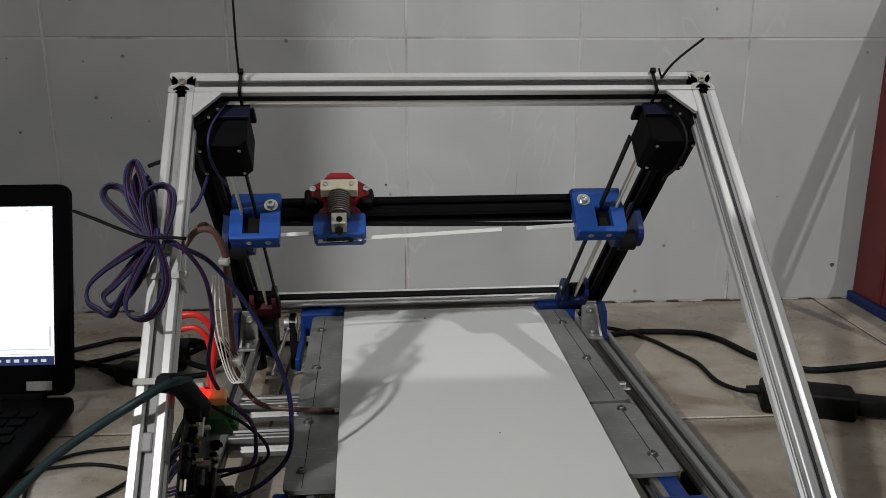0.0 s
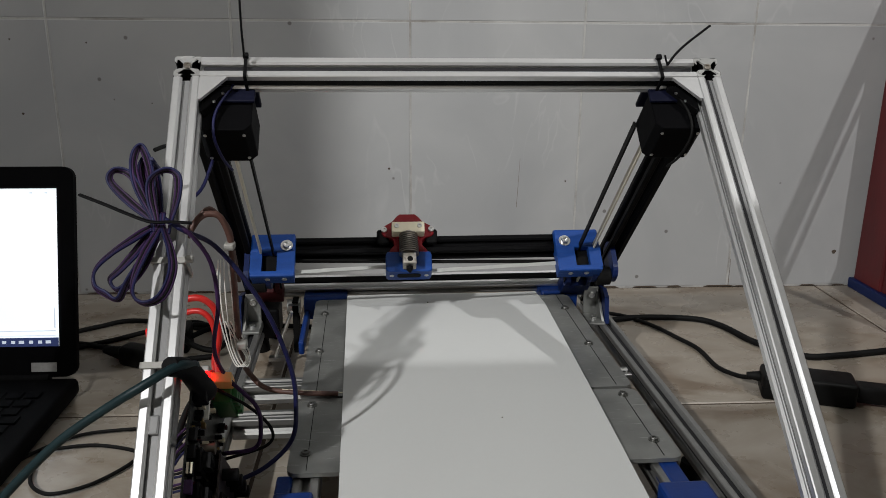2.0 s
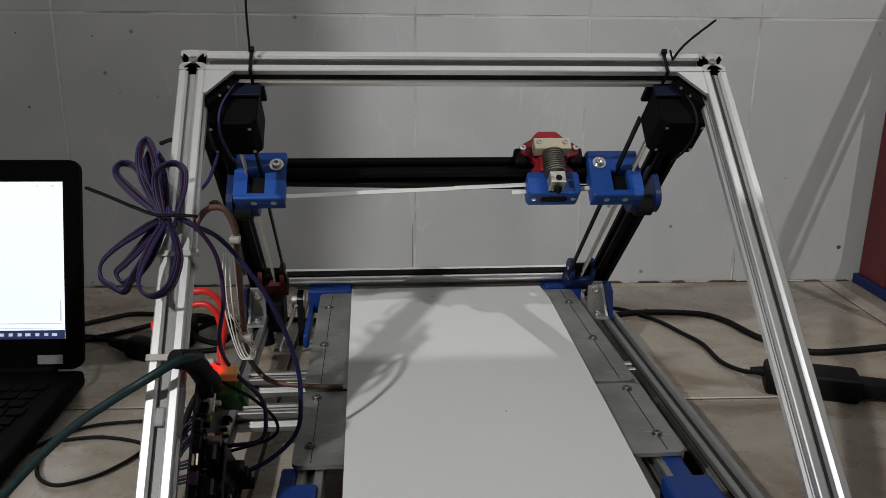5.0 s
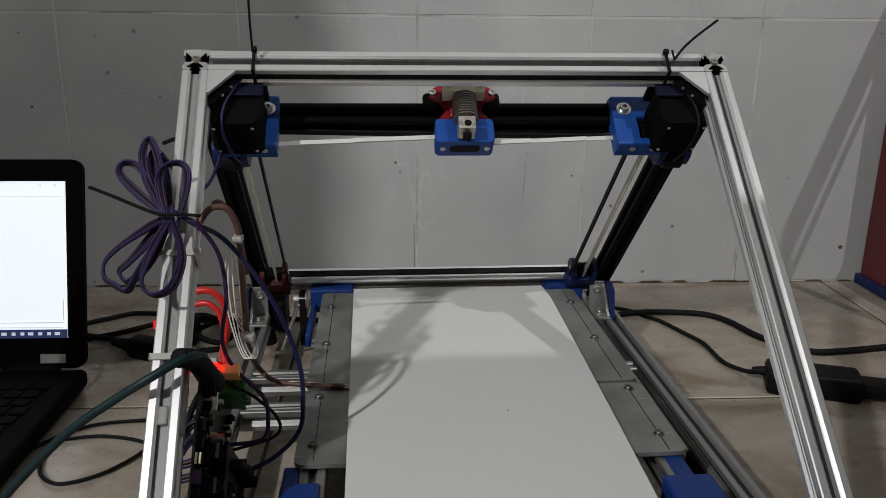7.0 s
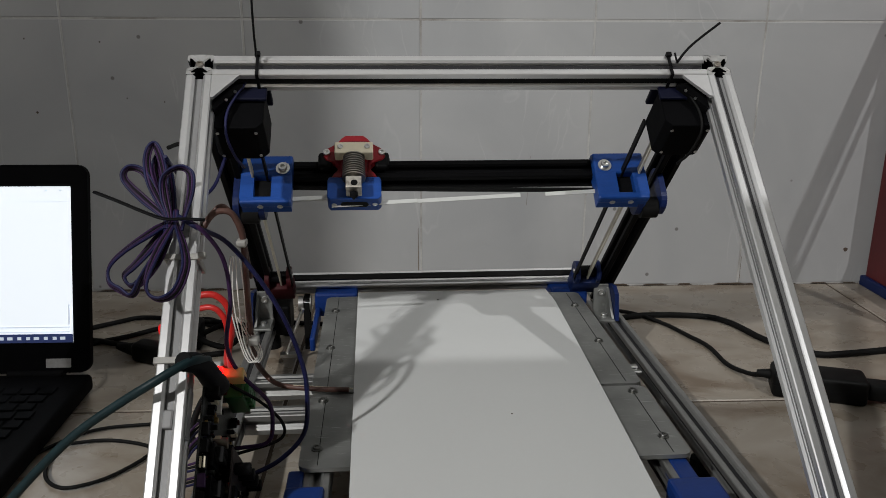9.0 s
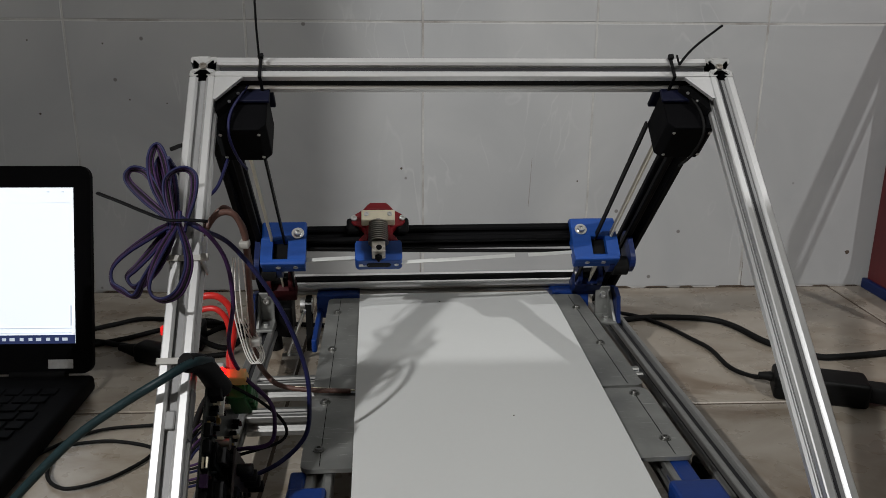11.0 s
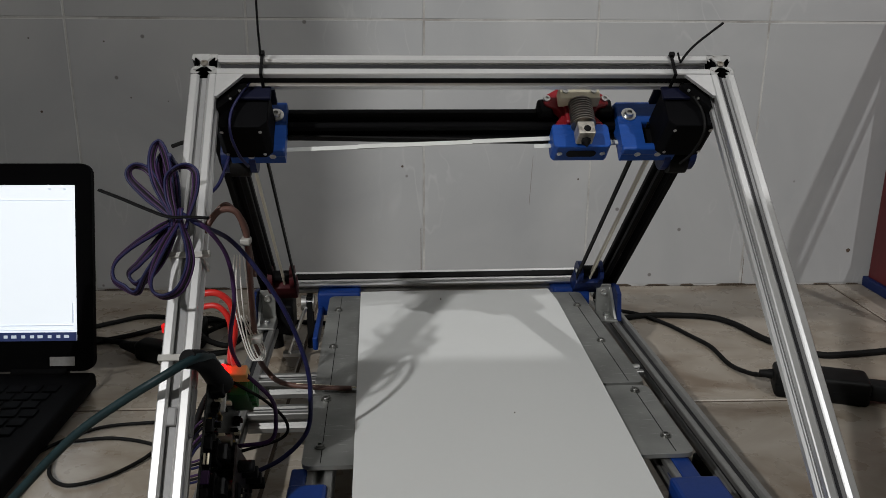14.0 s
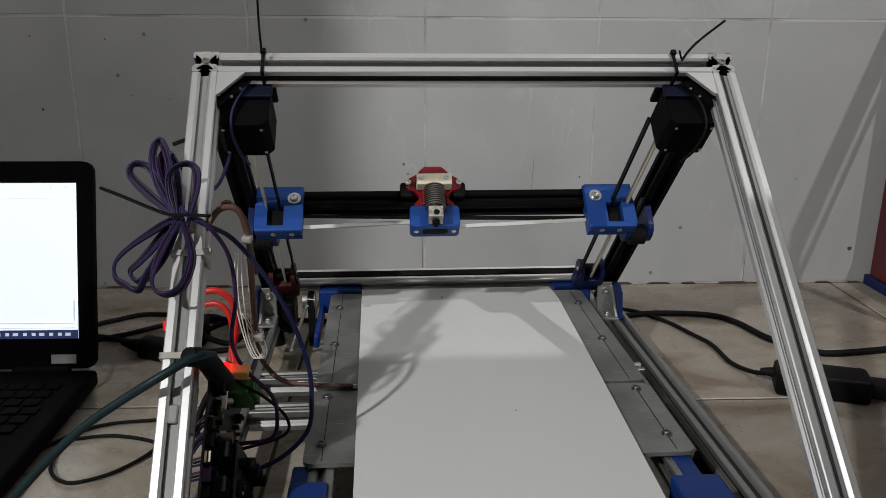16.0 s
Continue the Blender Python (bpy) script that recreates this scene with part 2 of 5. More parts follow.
M_SHIELD = mat("brown_circuit_board", (0.016, 0.008, 0.007), 0.55, 0, 0.3, 120, 0.2, 900)
M_GREEN = mat("green_terminal", (0.02, 0.13, 0.035), 0.4, 0, 0.15, 60, 0.1, 300)
M_ORANGE = mat("yellow_fuse", (0.78, 0.50, 0.17), 0.35, 0, 0.1, 60, 0.05, 300, trans=0.1)
M_LED = mat("red_led", (1.0, 0.002, 0.002), 0.3, emit=14, bump=0)
M_PILOT = mat("lit_red_switch", (1.0, 0.02, 0.02), 0.4, emit=0.9, bump=0)
M_LAPTOP = mat("laptop_black_plastic", (0.003, 0.003, 0.0036), 0.7, 0, 0.2, 20, 0.2, 900, 0.0002, spec=0.06)
M_KEY = mat("laptop_key", (0.0035, 0.0035, 0.0042), 0.7, 0, 0.15, 60, 0.1, 600, spec=0.05)
M_SCREEN = mat("lit_screen_page", (0.88, 0.94, 1.0), 0.4, emit=0.90, bump=0, var=0.0)
M_BAR = mat("lit_screen_taskbar", (0.02, 0.03, 0.09), 0.4, emit=0.9, bump=0, var=0.0)
M_UI = mat("lit_screen_mark", (0.45, 0.5, 0.58), 0.4, emit=1.0, bump=0, var=0.0)
M_SILVER = mat("silver_sticker", (0.6, 0.6, 0.6), 0.35, 0.6, 0.2, 60, 0.02, 300)
M_REDWOOD = mat("red_painted_wood", (0.105, 0.009, 0.011), 0.5, 0, 0.3, 14, 0.3, 160, 0.0006, (1, 1, 0.2), dirt=(0.05, 0.008, 0.01), dirt_scale=8)
M_ADAPT = mat("adapter_black_plastic", (0.004, 0.004, 0.004), 0.5, 0, 0.2, 40, 0.2, 500, spec=0.15)
# greys that stand in for shade inside the slots; M_SLOT also colours slot nuts
M_SLOT = mat("slot_shade_and_nut_grey", (0.22, 0.22, 0.22), 0.5, 0.3, 0.1, 30, 0.0, spec=0.3)
M_GROOVESHADE = mat("dark_slot_shade", (0.022, 0.022, 0.024), 0.55, 0, 0.1, 30, 0.0, spec=0.2)
M_HEATER = mat("sooty_heater_metal", (0.50, 0.47, 0.42), 0.45, 0.7, 0.25, 70, 0.2, 500, dirt=(0.05, 0.04, 0.03), dirt_scale=160, dirt_amount=0.9)
M_NYLON = mat("natural_nylon", (0.46, 0.45, 0.42), 0.4, 0, 0.1, 60, 0.05, 300, trans=0.25)
M_BRASS = mat("brass", (0.5, 0.36, 0.16), 0.35, 1.0, 0.1, 60, 0.05, 300)


# ---- mesh helpers ----
def part(name, bm, material, parent=None, label=""):
    me = bpy.data.meshes.new(name)
    bm.to_mesh(me)
    bm.free()
    me.materials.append(material)
    ob = new(name, me)
    if parent:
        ob.parent = parent
    if label:
        tagged(ob, label)
    return ob


def smooth(ob, angle=40):
    me = ob.data
    me.shade_smooth()
    me.set_sharp_from_angle(angle=radians(angle))
    return ob


def empty(name, m=None, parent=None):
    ob = new(name)
    ob.empty_display_size = 0.02
    if parent:
        ob.parent = parent
    if m:
        ob.matrix_basis = m
    return ob


def box(bm, x0, x1, y0, y1, z0, z1, bevel=0.0, m=None, segments=2):
    made = bmesh.ops.create_cube(bm, size=1)["verts"]
    for v in made:
        v.co = Vector(((x0 + x1) / 2 + v.co.x * (x1 - x0), (y0 + y1) / 2 + v.co.y * (y1 - y0), (z0 + z1) / 2 + v.co.z * (z1 - z0)))
    geom = list({e for v in made for e in v.link_edges})
    faces = list({f for v in made for f in v.link_faces})
    if bevel:
        res = bmesh.ops.bevel(bm, geom=geom, offset=bevel, segments=segments, profile=0.5, affect="EDGES")
        faces = res["faces"]
        made = list({v for f in faces for v in f.verts})
    if m:
        bmesh.ops.transform(bm, matrix=m, verts=made)
    return bm


def cyl(bm, r, z0, z1, m=None, seg=24, r2=None, bevel=0.0):
    res = bmesh.ops.create_cone(bm, cap_ends=True, segments=seg, radius1=r, radius2=r if r2 is None else r2, depth=z1 - z0,
                                matrix=Matrix.Translation((0, 0, (z0 + z1) / 2)))
    verts = res["verts"]
    if bevel:
        edges = [e for e in {e for v in verts for e in v.link_edges} if abs(e.verts[0].co.z - e.verts[1].co.z) < 1e-6]
        out = bmesh.ops.bevel(bm, geom=edges, offset=bevel, segments=2, profile=0.5, affect="EDGES")
        verts = list({v for f in out["faces"] for v in f.verts} | {v for v in verts if v.is_valid})
        verts = list(set(verts) | {w for v in verts for e in v.link_edges for w in e.verts})
    if m:
        bmesh.ops.transform(bm, matrix=m, verts=verts)
    return bm


def prism(bm, outline, y0, y1, m=None):
    """An outline in x and z, given depth along y."""
    lo = [bm.verts.new((x, y0, z)) for x, z in outline]
    hi = [bm.verts.new((x, y1, z)) for x, z in outline]
    n = len(outline)
    bm.faces.new(lo)
    bm.faces.new(hi[::-1])
    for i in range(n):
        bm.faces.new((lo[i], hi[i], hi[(i + 1) % n], lo[(i + 1) % n]))
    bmesh.ops.recalc_face_normals(bm, faces=bm.faces[:])
    if m:
        bmesh.ops.transform(bm, matrix=m, verts=lo + hi)
    return bm


def lathe(bm, profile, m=None, seg=24):
    """A turned body: radius and height pairs swept round z."""
    loops = [[bm.verts.new((max(r, 1e-5) * math.cos(2 * math.pi * k / seg), max(r, 1e-5) * math.sin(2 * math.pi * k / seg), z)) for k in range(seg)] for r, z in profile]
    for p, q in zip(loops, loops[1:]):
        for k in range(seg):
            bm.faces.new((p[k], p[(k + 1) % seg], q[(k + 1) % seg], q[k]))
    bm.faces.new(loops[0][::-1]), bm.faces.new(loops[-1])
    bmesh.ops.recalc_face_normals(bm, faces=bm.faces[:])
    if m:
        bmesh.ops.transform(bm, matrix=m, verts=bm.verts[:])
    return bm


def rounded(w, h, r, n=5, cx=0, cz=0):
    pts = []
    for sx, sz, a0 in ((1, 1, 0), (-1, 1, 90), (-1, -1, 180), (1, -1, 270)):
        for i in range(n + 1):
            a = radians(a0 + 90 * i / n)
            pts.append((cx + sx * (w / 2 - r) + r * math.cos(a), cz + sz * (h / 2 - r) + r * math.sin(a)))
    return pts


def extrusion(length, m=None, size=0.02):
    """A slotted square aluminium profile along z from 0 to length."""
    k = size / 20
    side = [(10, -9.2), (10, -4.9), (8.4, -3.1), (8.1, -3.1), (8.1, -6.2), (6.9, -6.2), (3.4, -2.4), (3.4, 2.4), (6.9, 6.2), (8.1, 6.2), (8.1, 3.1), (8.4, 3.1), (10, 4.9), (10, 9.2), (9.2, 10)]
    pts = []
    for q in range(4):
        for x, y in side:
            for _ in range(q):
                x, y = -y, x
            pts.append((x * k, y * k))
    bm = bmesh.new()
    lo = [bm.verts.new((x, y, 0)) for x, y in pts]
    hi = [bm.verts.new((x, y, length)) for x, y in pts]
    n = len(pts)
    for i in range(n):
        bm.faces.new((lo[i], lo[(i + 1) % n], hi[(i + 1) % n], hi[i]))
    for ring, top in ((lo, False), (hi, True)):
        z = length if top else 0
        hole = [bm.verts.new((2.1 * k * math.cos(a), 2.1 * k * math.sin(a), z)) for a in [2 * math.pi * j / 12 for j in range(12)]]
        edges = [bm.edges.get((ring[i], ring[(i + 1) % n])) for i in range(n)] + [bm.edges.new((hole[j], hole[(j + 1) % 12])) for j in range(12)]
        bmesh.ops.triangle_fill(bm, use_beauty=True, edges=edges)
    bmesh.ops.recalc_face_normals(bm, faces=bm.faces[:])
    if m:
        bmesh.ops.transform(bm, matrix=m, verts=bm.verts[:])
    return bm


def spline(points, steps=8):
    p = [Vector(q) for q in points]
    p = [2 * p[0] - p[1]] + p + [2 * p[-1] - p[-2]]
    out = []
    for i in range(1, len(p) - 2):
        for j in range(steps):
            t = j / steps
            a, b, c, d = p[i - 1:i + 3]
            out.append(0.5 * ((2 * b) + (c - a) * t + (2 * a - 5 * b + 4 * c - d) * t * t + (3 * b - a - 3 * c + d) * t ** 3))
    out.append(p[-2])
    return out


def tube(bm, points, r, seg=8, steps=8, flat=1.0, taper=None):
    """A round or flattened cable along a smooth line through the points."""
    line = spline(points, steps) if steps else [Vector(q) for q in points]
    up = None
    rings = []
    for i, c in enumerate(line):
        d = (line[min(i + 1, len(line) - 1)] - line[max(i - 1, 0)]).normalized()
        if up is None:
            up = Vector((0, 0, 1)) if abs(d.z) < 0.9 else Vector((1, 0, 0))
        side = d.cross(up)
        side = side.normalized() if side.length > 1e-6 else Vector((1, 0, 0))
        up = side.cross(d).normalized()
        k = r if taper is None else r * (1 + (taper - 1) * i / (len(line) - 1))
        rings.append([bm.verts.new(c + side * math.cos(a) * k + up * math.sin(a) * k * flat) for a in [2 * math.pi * j / seg for j in range(seg)]])
    for a, b in zip(rings, rings[1:]):
        for j in range(seg):
            f = bm.faces.new((a[j], a[(j + 1) % seg], b[(j + 1) % seg], b[j]))
            f.smooth = True
    bm.faces.new(rings[0][::-1]), bm.faces.new(rings[-1])
    return bm


def cable(name, points, r, material, parent=None, label="", flat=1.0, steps=8, seg=8):
    bm = tube(bmesh.new(), points, r, seg, steps, flat)
    bmesh.ops.recalc_face_normals(bm, faces=bm.faces[:])
    return part(name, bm, material, parent, label)


def screws(parent, places, r=0.0035, h=0.0025, washer=0.0, material=None):
    """Single screws, one object each, along the local z of each place."""
    for m in places:
        bm = bolt(bmesh.new(), Matrix(), r, h, washer)
        ob = smooth(part("screw", bm, material or M_STEEL, parent))
        ob.matrix_basis = m


def bolt(bm, m, r=0.0035, h=0.0025, washer=0.0):
    """A socket-head screw along local z, with its recess."""
    if washer:
        cyl(bm, washer, 0, 0.001, m, 20)
    z = 0.001 if washer else 0
    ring = [(r, z), (r, z + h * 0.8), (r * 0.92, z + h), (r * 0.5, z + h), (r * 0.45, z + h * 0.35), (0.0001, z + h * 0.35)]
    n = 12
    loops = [[bm.verts.new(m @ Vector((a * math.cos(2 * math.pi * k / n), a * math.sin(2 * math.pi * k / n), b))) for k in range(n)] for a, b in ring]
    for p, q in zip(loops, loops[1:]):
        for k in range(n):
            bm.faces.new((p[k], p[(k + 1) % n], q[(k + 1) % n], q[k]))
    return bm


# ---- room ----
def tiles_plane(parent_name, mesh_name, cells, thick, gap, make, material, base_material, label, base):
    setting = part(parent_name, base, base_material)
    tagged(setting, label, kind="structure")
    cache = {}
    zero = Vector(make(0, 0, 0))

    def lin(a, b, c):
        return Vector(make(a, b, c)) - zero

    for a0, a1, b0, b1 in cells:
        key = (round(a1 - a0, 4), round(b1 - b0, 4))
        if key not in cache:
            bm = bmesh.new()
            w, h = (a1 - a0) / 2 - gap / 2, (b1 - b0) / 2 - gap / 2
            r = 0.0012
            lo = [bm.verts.new(lin(sx * w, sy * h, 0)) for sx, sy in ((-1, -1), (1, -1), (1, 1), (-1, 1))]
            mid = [bm.verts.new(lin(sx * w, sy * h, thick - r)) for sx, sy in ((-1, -1), (1, -1), (1, 1), (-1, 1))]
            top = [bm.verts.new(lin(sx * (w - r), sy * (h - r), thick)) for sx, sy in ((-1, -1), (1, -1), (1, 1), (-1, 1))]
            for p, q in ((lo, mid), (mid, top)):
                for i in range(4):
                    bm.faces.new((p[i], p[(i + 1) % 4], q[(i + 1) % 4], q[i]))
            bm.faces.new(top)
            bmesh.ops.recalc_face_normals(bm, faces=bm.faces[:])
            bm.faces.ensure_lookup_table()
            if bm.faces[-1].normal.dot(lin(0, 0, 1)) < 0:
                bmesh.ops.reverse_faces(bm, faces=bm.faces[:])
            me = bpy.data.meshes.new(mesh_name)
            bm.to_mesh(me)
            bm.free()
            me.materials.append(material)
            cache[key] = me
        ob = new(mesh_name, cache[key])
        ob.parent = setting
        ob.location = make((a0 + a1) / 2, (b0 + b1) / 2, 0)
    return setting


WALL_Y = 1.18


def steps_from(start, step, lo, hi):
    k = math.floor((lo - start) / step)
    marks = [start + step * i for i in range(k, k + int((hi - lo) / step) + 3)]
    marks = [lo] + [v for v in marks if lo + 0.01 < v < hi - 0.01] + [hi]
    return list(zip(marks, marks[1:]))


def room():
    x0, x1, y0, y1, h = -1.56, 2.04, -2.41, WALL_Y, 2.8
    bm = box(bmesh.new(), x0, x1, y0, y1 + 0.0005, -0.1, -0.0012)
    cells = [(a, b, c, d) for a, b in steps_from(0.04, 0.4, x0, x1) for c, d in steps_from(0.787, 0.4, y0, y1 - 0.002)]
    tiles_plane("floor", "floor_tile", cells, 0.008, 0.0038, lambda a, b, c: (a, b, c - 0.008), M_FLOOR, M_FGROUT,
                "cream floor tiles with brown marbled drifts and dark joints", bm)
    bm = box(bmesh.new(), x0, x1, y1 + 0.0006, y1 + 0.12, -0.1, h)
    cells = [(a, b, c, d) for a, b in steps_from(0.197, 0.25, x0, x1) for c, d in steps_from(0.0, 0.4, 0.0, h)]
    tiles_plane("wall_north", "wall_tile", cells, 0.007, 0.0017, lambda a, b, c: (a, y1 + 0.007 - c, b), M_TILE, M_GROUT,
                "pale grey glazed wall tiles with dirty joints", bm)
    wall = bpy.data.objects["wall_north"]
    # grime gathered along the foot of the wall
    rng = random.Random(7)
    for k in range(64):
        a = x0 + 0.02 + 0.056 * k + 0.02 * rng.random()
        wide, tall = 0.02 + 0.035 * rng.random(), 0.0010 + 0.0016 * rng.random()
        part("grime", prism(bmesh.new(), [(a, 0.0002), (a + wide, 0.0002), (a + wide * 0.8, tall), (a + wide * 0.15, tall * 0.8)], WALL_Y - 0.0030, WALL_Y - 0.0002), M_FGROUT, wall)
    # hairline scratches and dirt spots on the glaze
    for x, z, dx, tall, w in ((0.357, 0.168, 0.003, 0.075, 0.0007), (0.193, 0.060, -0.001, 0.07, 0.0016), (0.447, 0.33, 0.0, 0.02, 0.001), (0.700, 0.02, -0.001, 0.05, 0.0012)):
        bm = prism(bmesh.new(), [(x - w / 2, z - tall / 2), (x + w * 0.2, z - tall / 2), (x + dx + w / 2, z + tall / 2), (x + dx, z + tall / 2)], WALL_Y - 0.0002, WALL_Y + 0.003)
        part("scratch", bm, M_DIRT, wall)
    for x, z, r in ((-0.355, 0.372, 0.0012), (-0.252, 0.368, 0.0012), (0.165, 0.190, 0.0018), (0.865, 0.055, 0.0035), (-0.222, 0.29, 0.001), (-0.17, 0.285, 0.001), (-0.35, 0.27, 0.0018), (0.43, 0.17, 0.0014)):
        bm = prism(bmesh.new(), [(x + r * math.cos(a) * (1 + 0.3 * math.sin(3 * a)), z + r * math.sin(a)) for a in [2 * math.pi * k / 9 for k in range(9)]], WALL_Y - 0.0002, WALL_Y + 0.003)
        part("dirt_spot", bm, M_FGROUT, wall)
    for name, dims in (("wall_west", (x0 - 0.12, x0, y0, y1, -0.1, h)), ("wall_east", (x1, x1 + 0.12, y0, y1, -0.1, h)),
                       # the next two walls are added unseen, only to block the lamps
                       ("shade_wall_left", (-0.74, -0.62, -0.10, y1, -0.1, h)),
                       ("shade_wall_low", (0.38, x1, 0.02, 0.10, -0.1, 0.911)),
                       ("wall_south", (x0, x1, y0 - 0.12, y0, -0.1, h)), ("ceiling", (x0, x1, y0, y1, h, h + 0.1))):
        tagged(part(name, box(bmesh.new(), *dims), M_CEILING if name == "ceiling" else M_PLASTER), "plain pale painted plaster, out of view", kind="structure")


room()

# ---- the printer: its own frame of reference, a few degrees off the wall ----
printer = tagged(empty("belt_printer", pose(0.2205, 0.663, 0, 0, 0, 1.8)), "open aluminium-profile printer with blue printed joints standing on the floor", "3d printer")
TILT = pose(0, 0, 0.369, -45)
FRAME = TILT @ Matrix.Translation((0, 0.010, 0))
XL, XR = -0.2085, 0.211


def along(axis, x, y, z):
    return Matrix.Translation((x, y, z)) @ {"x": pose(0, 0, 0, 0, 90), "y": pose(0, 0, 0, -90), "z": pose(0, 0, 0)}[axis]


def printer_frame():
    for x in (XL, XR):
        ob = part("gantry_rail", extrusion(0.435, FRAME @ along("y", x, -0.010, 0)), M_BLACKALU, printer, "black slotted aluminium rail leaning at 45 degrees")
        cap = extrusion(0.0006, FRAME @ along("y", x, -0.0105, 0))
        part("rail_end", cap, M_ALUCUT, ob, "bare sawn end of the profile")
        screws(ob, [FRAME @ Matrix.Translation((x, -0.0106, 0)) @ pose(0, 0, 0, 90)], 0.0030, 0.0012, 0, M_FIN)
        lean = Matrix.Translation((x, 0, -0.01)) @ pose(0, 0, 0, 0, -1.2 if x < 0 else -0.5)
        strut = part("strut", extrusion(0.435, FRAME @ lean @ along("z", 0, 0, -0.435)), M_ALU, printer, "silver slotted aluminium strut leaning at 45 degrees")
        # grey strips put slot shade into colour on front and inner faces
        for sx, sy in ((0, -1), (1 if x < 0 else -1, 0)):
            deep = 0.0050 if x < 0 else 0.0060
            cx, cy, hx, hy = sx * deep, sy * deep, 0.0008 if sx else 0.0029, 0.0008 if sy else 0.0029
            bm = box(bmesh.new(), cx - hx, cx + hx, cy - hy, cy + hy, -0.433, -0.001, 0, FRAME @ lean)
            part("slot_shade_and_strip", bm, M_SLOT, strut, "grey strip painting shade in the slot")
            # a darker line deepens the painted shade in the right strut
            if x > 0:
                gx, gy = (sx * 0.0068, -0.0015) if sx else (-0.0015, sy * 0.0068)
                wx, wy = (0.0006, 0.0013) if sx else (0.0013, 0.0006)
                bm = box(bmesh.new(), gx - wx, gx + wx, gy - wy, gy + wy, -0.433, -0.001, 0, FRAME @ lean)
                part("slot_shade_line", bm, M_GROOVESHADE, strut, "dark line painting shade in the slot")
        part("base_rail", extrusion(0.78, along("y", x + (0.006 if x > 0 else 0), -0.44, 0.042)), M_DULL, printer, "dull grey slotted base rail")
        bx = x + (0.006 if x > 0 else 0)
        # dark strips paint shade into the base rail's top and inner slots
        part("slot_shade_and_strip", box(bmesh.new(), bx - 0.0029, bx + 0.0029, -0.438, 0.338, 0.0462, 0.0476), M_GROOVESHADE, printer, "dark strip painting shade in the slot")
        part("slot_shade_and_strip", box(bmesh.new(), bx - (0.0056 if x > 0 else -0.0042), bx - (0.0042 if x > 0 else -0.0056), -0.438, 0.338, 0.0391, 0.0449), M_GROOVESHADE, printer, "dark strip painting shade in the slot")
        for yy in (-0.40, -0.05, 0.30):
            bm = bmesh.new()
            cyl(bm, 0.011, 0.0, 0.032, Matrix.Translation((x, yy, 0)), 20, 0.009)
            smooth(part("rubber_foot", bm, M_RUBBER, printer))
    bar = part("top_bar", extrusion(XR - XL - 0.02, FRAME @ along("x", XL + 0.01, 0, 0)), M_ALU, printer, "silver slotted crossbar")
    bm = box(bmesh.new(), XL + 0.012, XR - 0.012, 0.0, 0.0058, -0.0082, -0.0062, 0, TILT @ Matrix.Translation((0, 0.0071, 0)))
    part("slot_shade_and_strip", bm, M_RUBBER, bar, "black strip in the slot")
    # painted shade: thin dark strip in the bar's upper front slot
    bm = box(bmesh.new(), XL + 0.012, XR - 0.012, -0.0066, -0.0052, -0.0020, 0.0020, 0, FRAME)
    part("slot_shade_and_strip", bm, M_GROOVESHADE, bar, "dark strip painting shade in the slot")
    part("rear_bar", extrusion(XR - XL - 0.02, FRAME @ along("x", XL + 0.01, 0.394, 0.006)), M_ALU, printer, "silver slotted lower crossbar")
    for y, x1 in ((0.030, 0.14), (0.100, XR - 0.01), (-0.152, XR - 0.005)):
        part("cross_bar", extrusion(x1 - XL - 0.01, along("x", XL + 0.01, y, 0.040)), M_DULL, printer)
    for s, x in ((1, XL), (-1, XR)):
        # corner gusset between crossbar and strut
        bm = bmesh.new()
        x0 = x + s * 0.0102
        prism(bm, [(x0, -0.0102), (x0 + s * 0.021, -0.0102), (x0 + s * 0.002, -0.032), (x0, -0.032)], -0.0098, -0.0068, FRAME)
        part("gusset", bm, M_ALU, printer)
        bm = bmesh.new()
        prism(bm, [(x0, -0.0102), (x0 + s * 0.022, -0.0102), (x0 + s * 0.022, -0.013), (x0 + s * 0.002, -0.035), (x0, -0.035)], 0.001, 0.009, FRAME)
        g = part("corner_bracket", bm, M_BLACK, printer)
        screws(g, [FRAME @ Matrix.Translation((x0 + s * (0.006 + 0.014 * q), 0.0008, -0.032 + 0.018 * q)) @ pose(0, 0, 0, 90) for q in (0.3, 0.75)], 0.0013, 0.0010)
    # steel angle brackets where the leaning rails meet the base
    for x, s in ((XR - 0.010, -1), (XL, 1)):
        bm = bmesh.new()
        box(bm, x - 0.010, x + 0.010, 0.222, 0.258, 0.0522, 0.0555, 0.0008)
        box(bm, x - 0.009, x + 0.009, 0.2552, 0.2585, 0.0525, 0.090, 0.0008)
        prism(bm, [(0.226, 0.056), (0.2552, 0.056), (0.2552, 0.086)], -0.0015, 0.0015, Matrix.Translation((x - s * 0.008, 0, 0)) @ pose(0, 0, 0, 0, 0, 90))
        b = part("angle_bracket", bm, M_PLATE, printer, "bare metal angle bracket")
        screws(b, [Matrix.Translation((x, 0.238, 0.0555)), Matrix.Translation((x, 0.2552, 0.080)) @ pose(0, 0, 0, 90)], 0.004, 0.003)
        bm = bmesh.new()
        prism(bm, [(0.225, 0.053), (0.275, 0.053), (0.275, 0.086), (0.245, 0.092), (0.232, 0.085)], -0.0025, 0.0025, Matrix.Translation((x - s * 0.0128, 0, 0)) @ pose(0, 0, 0, 0, 0, 90))
        part("side_plate", bm, M_NAVY, printer)


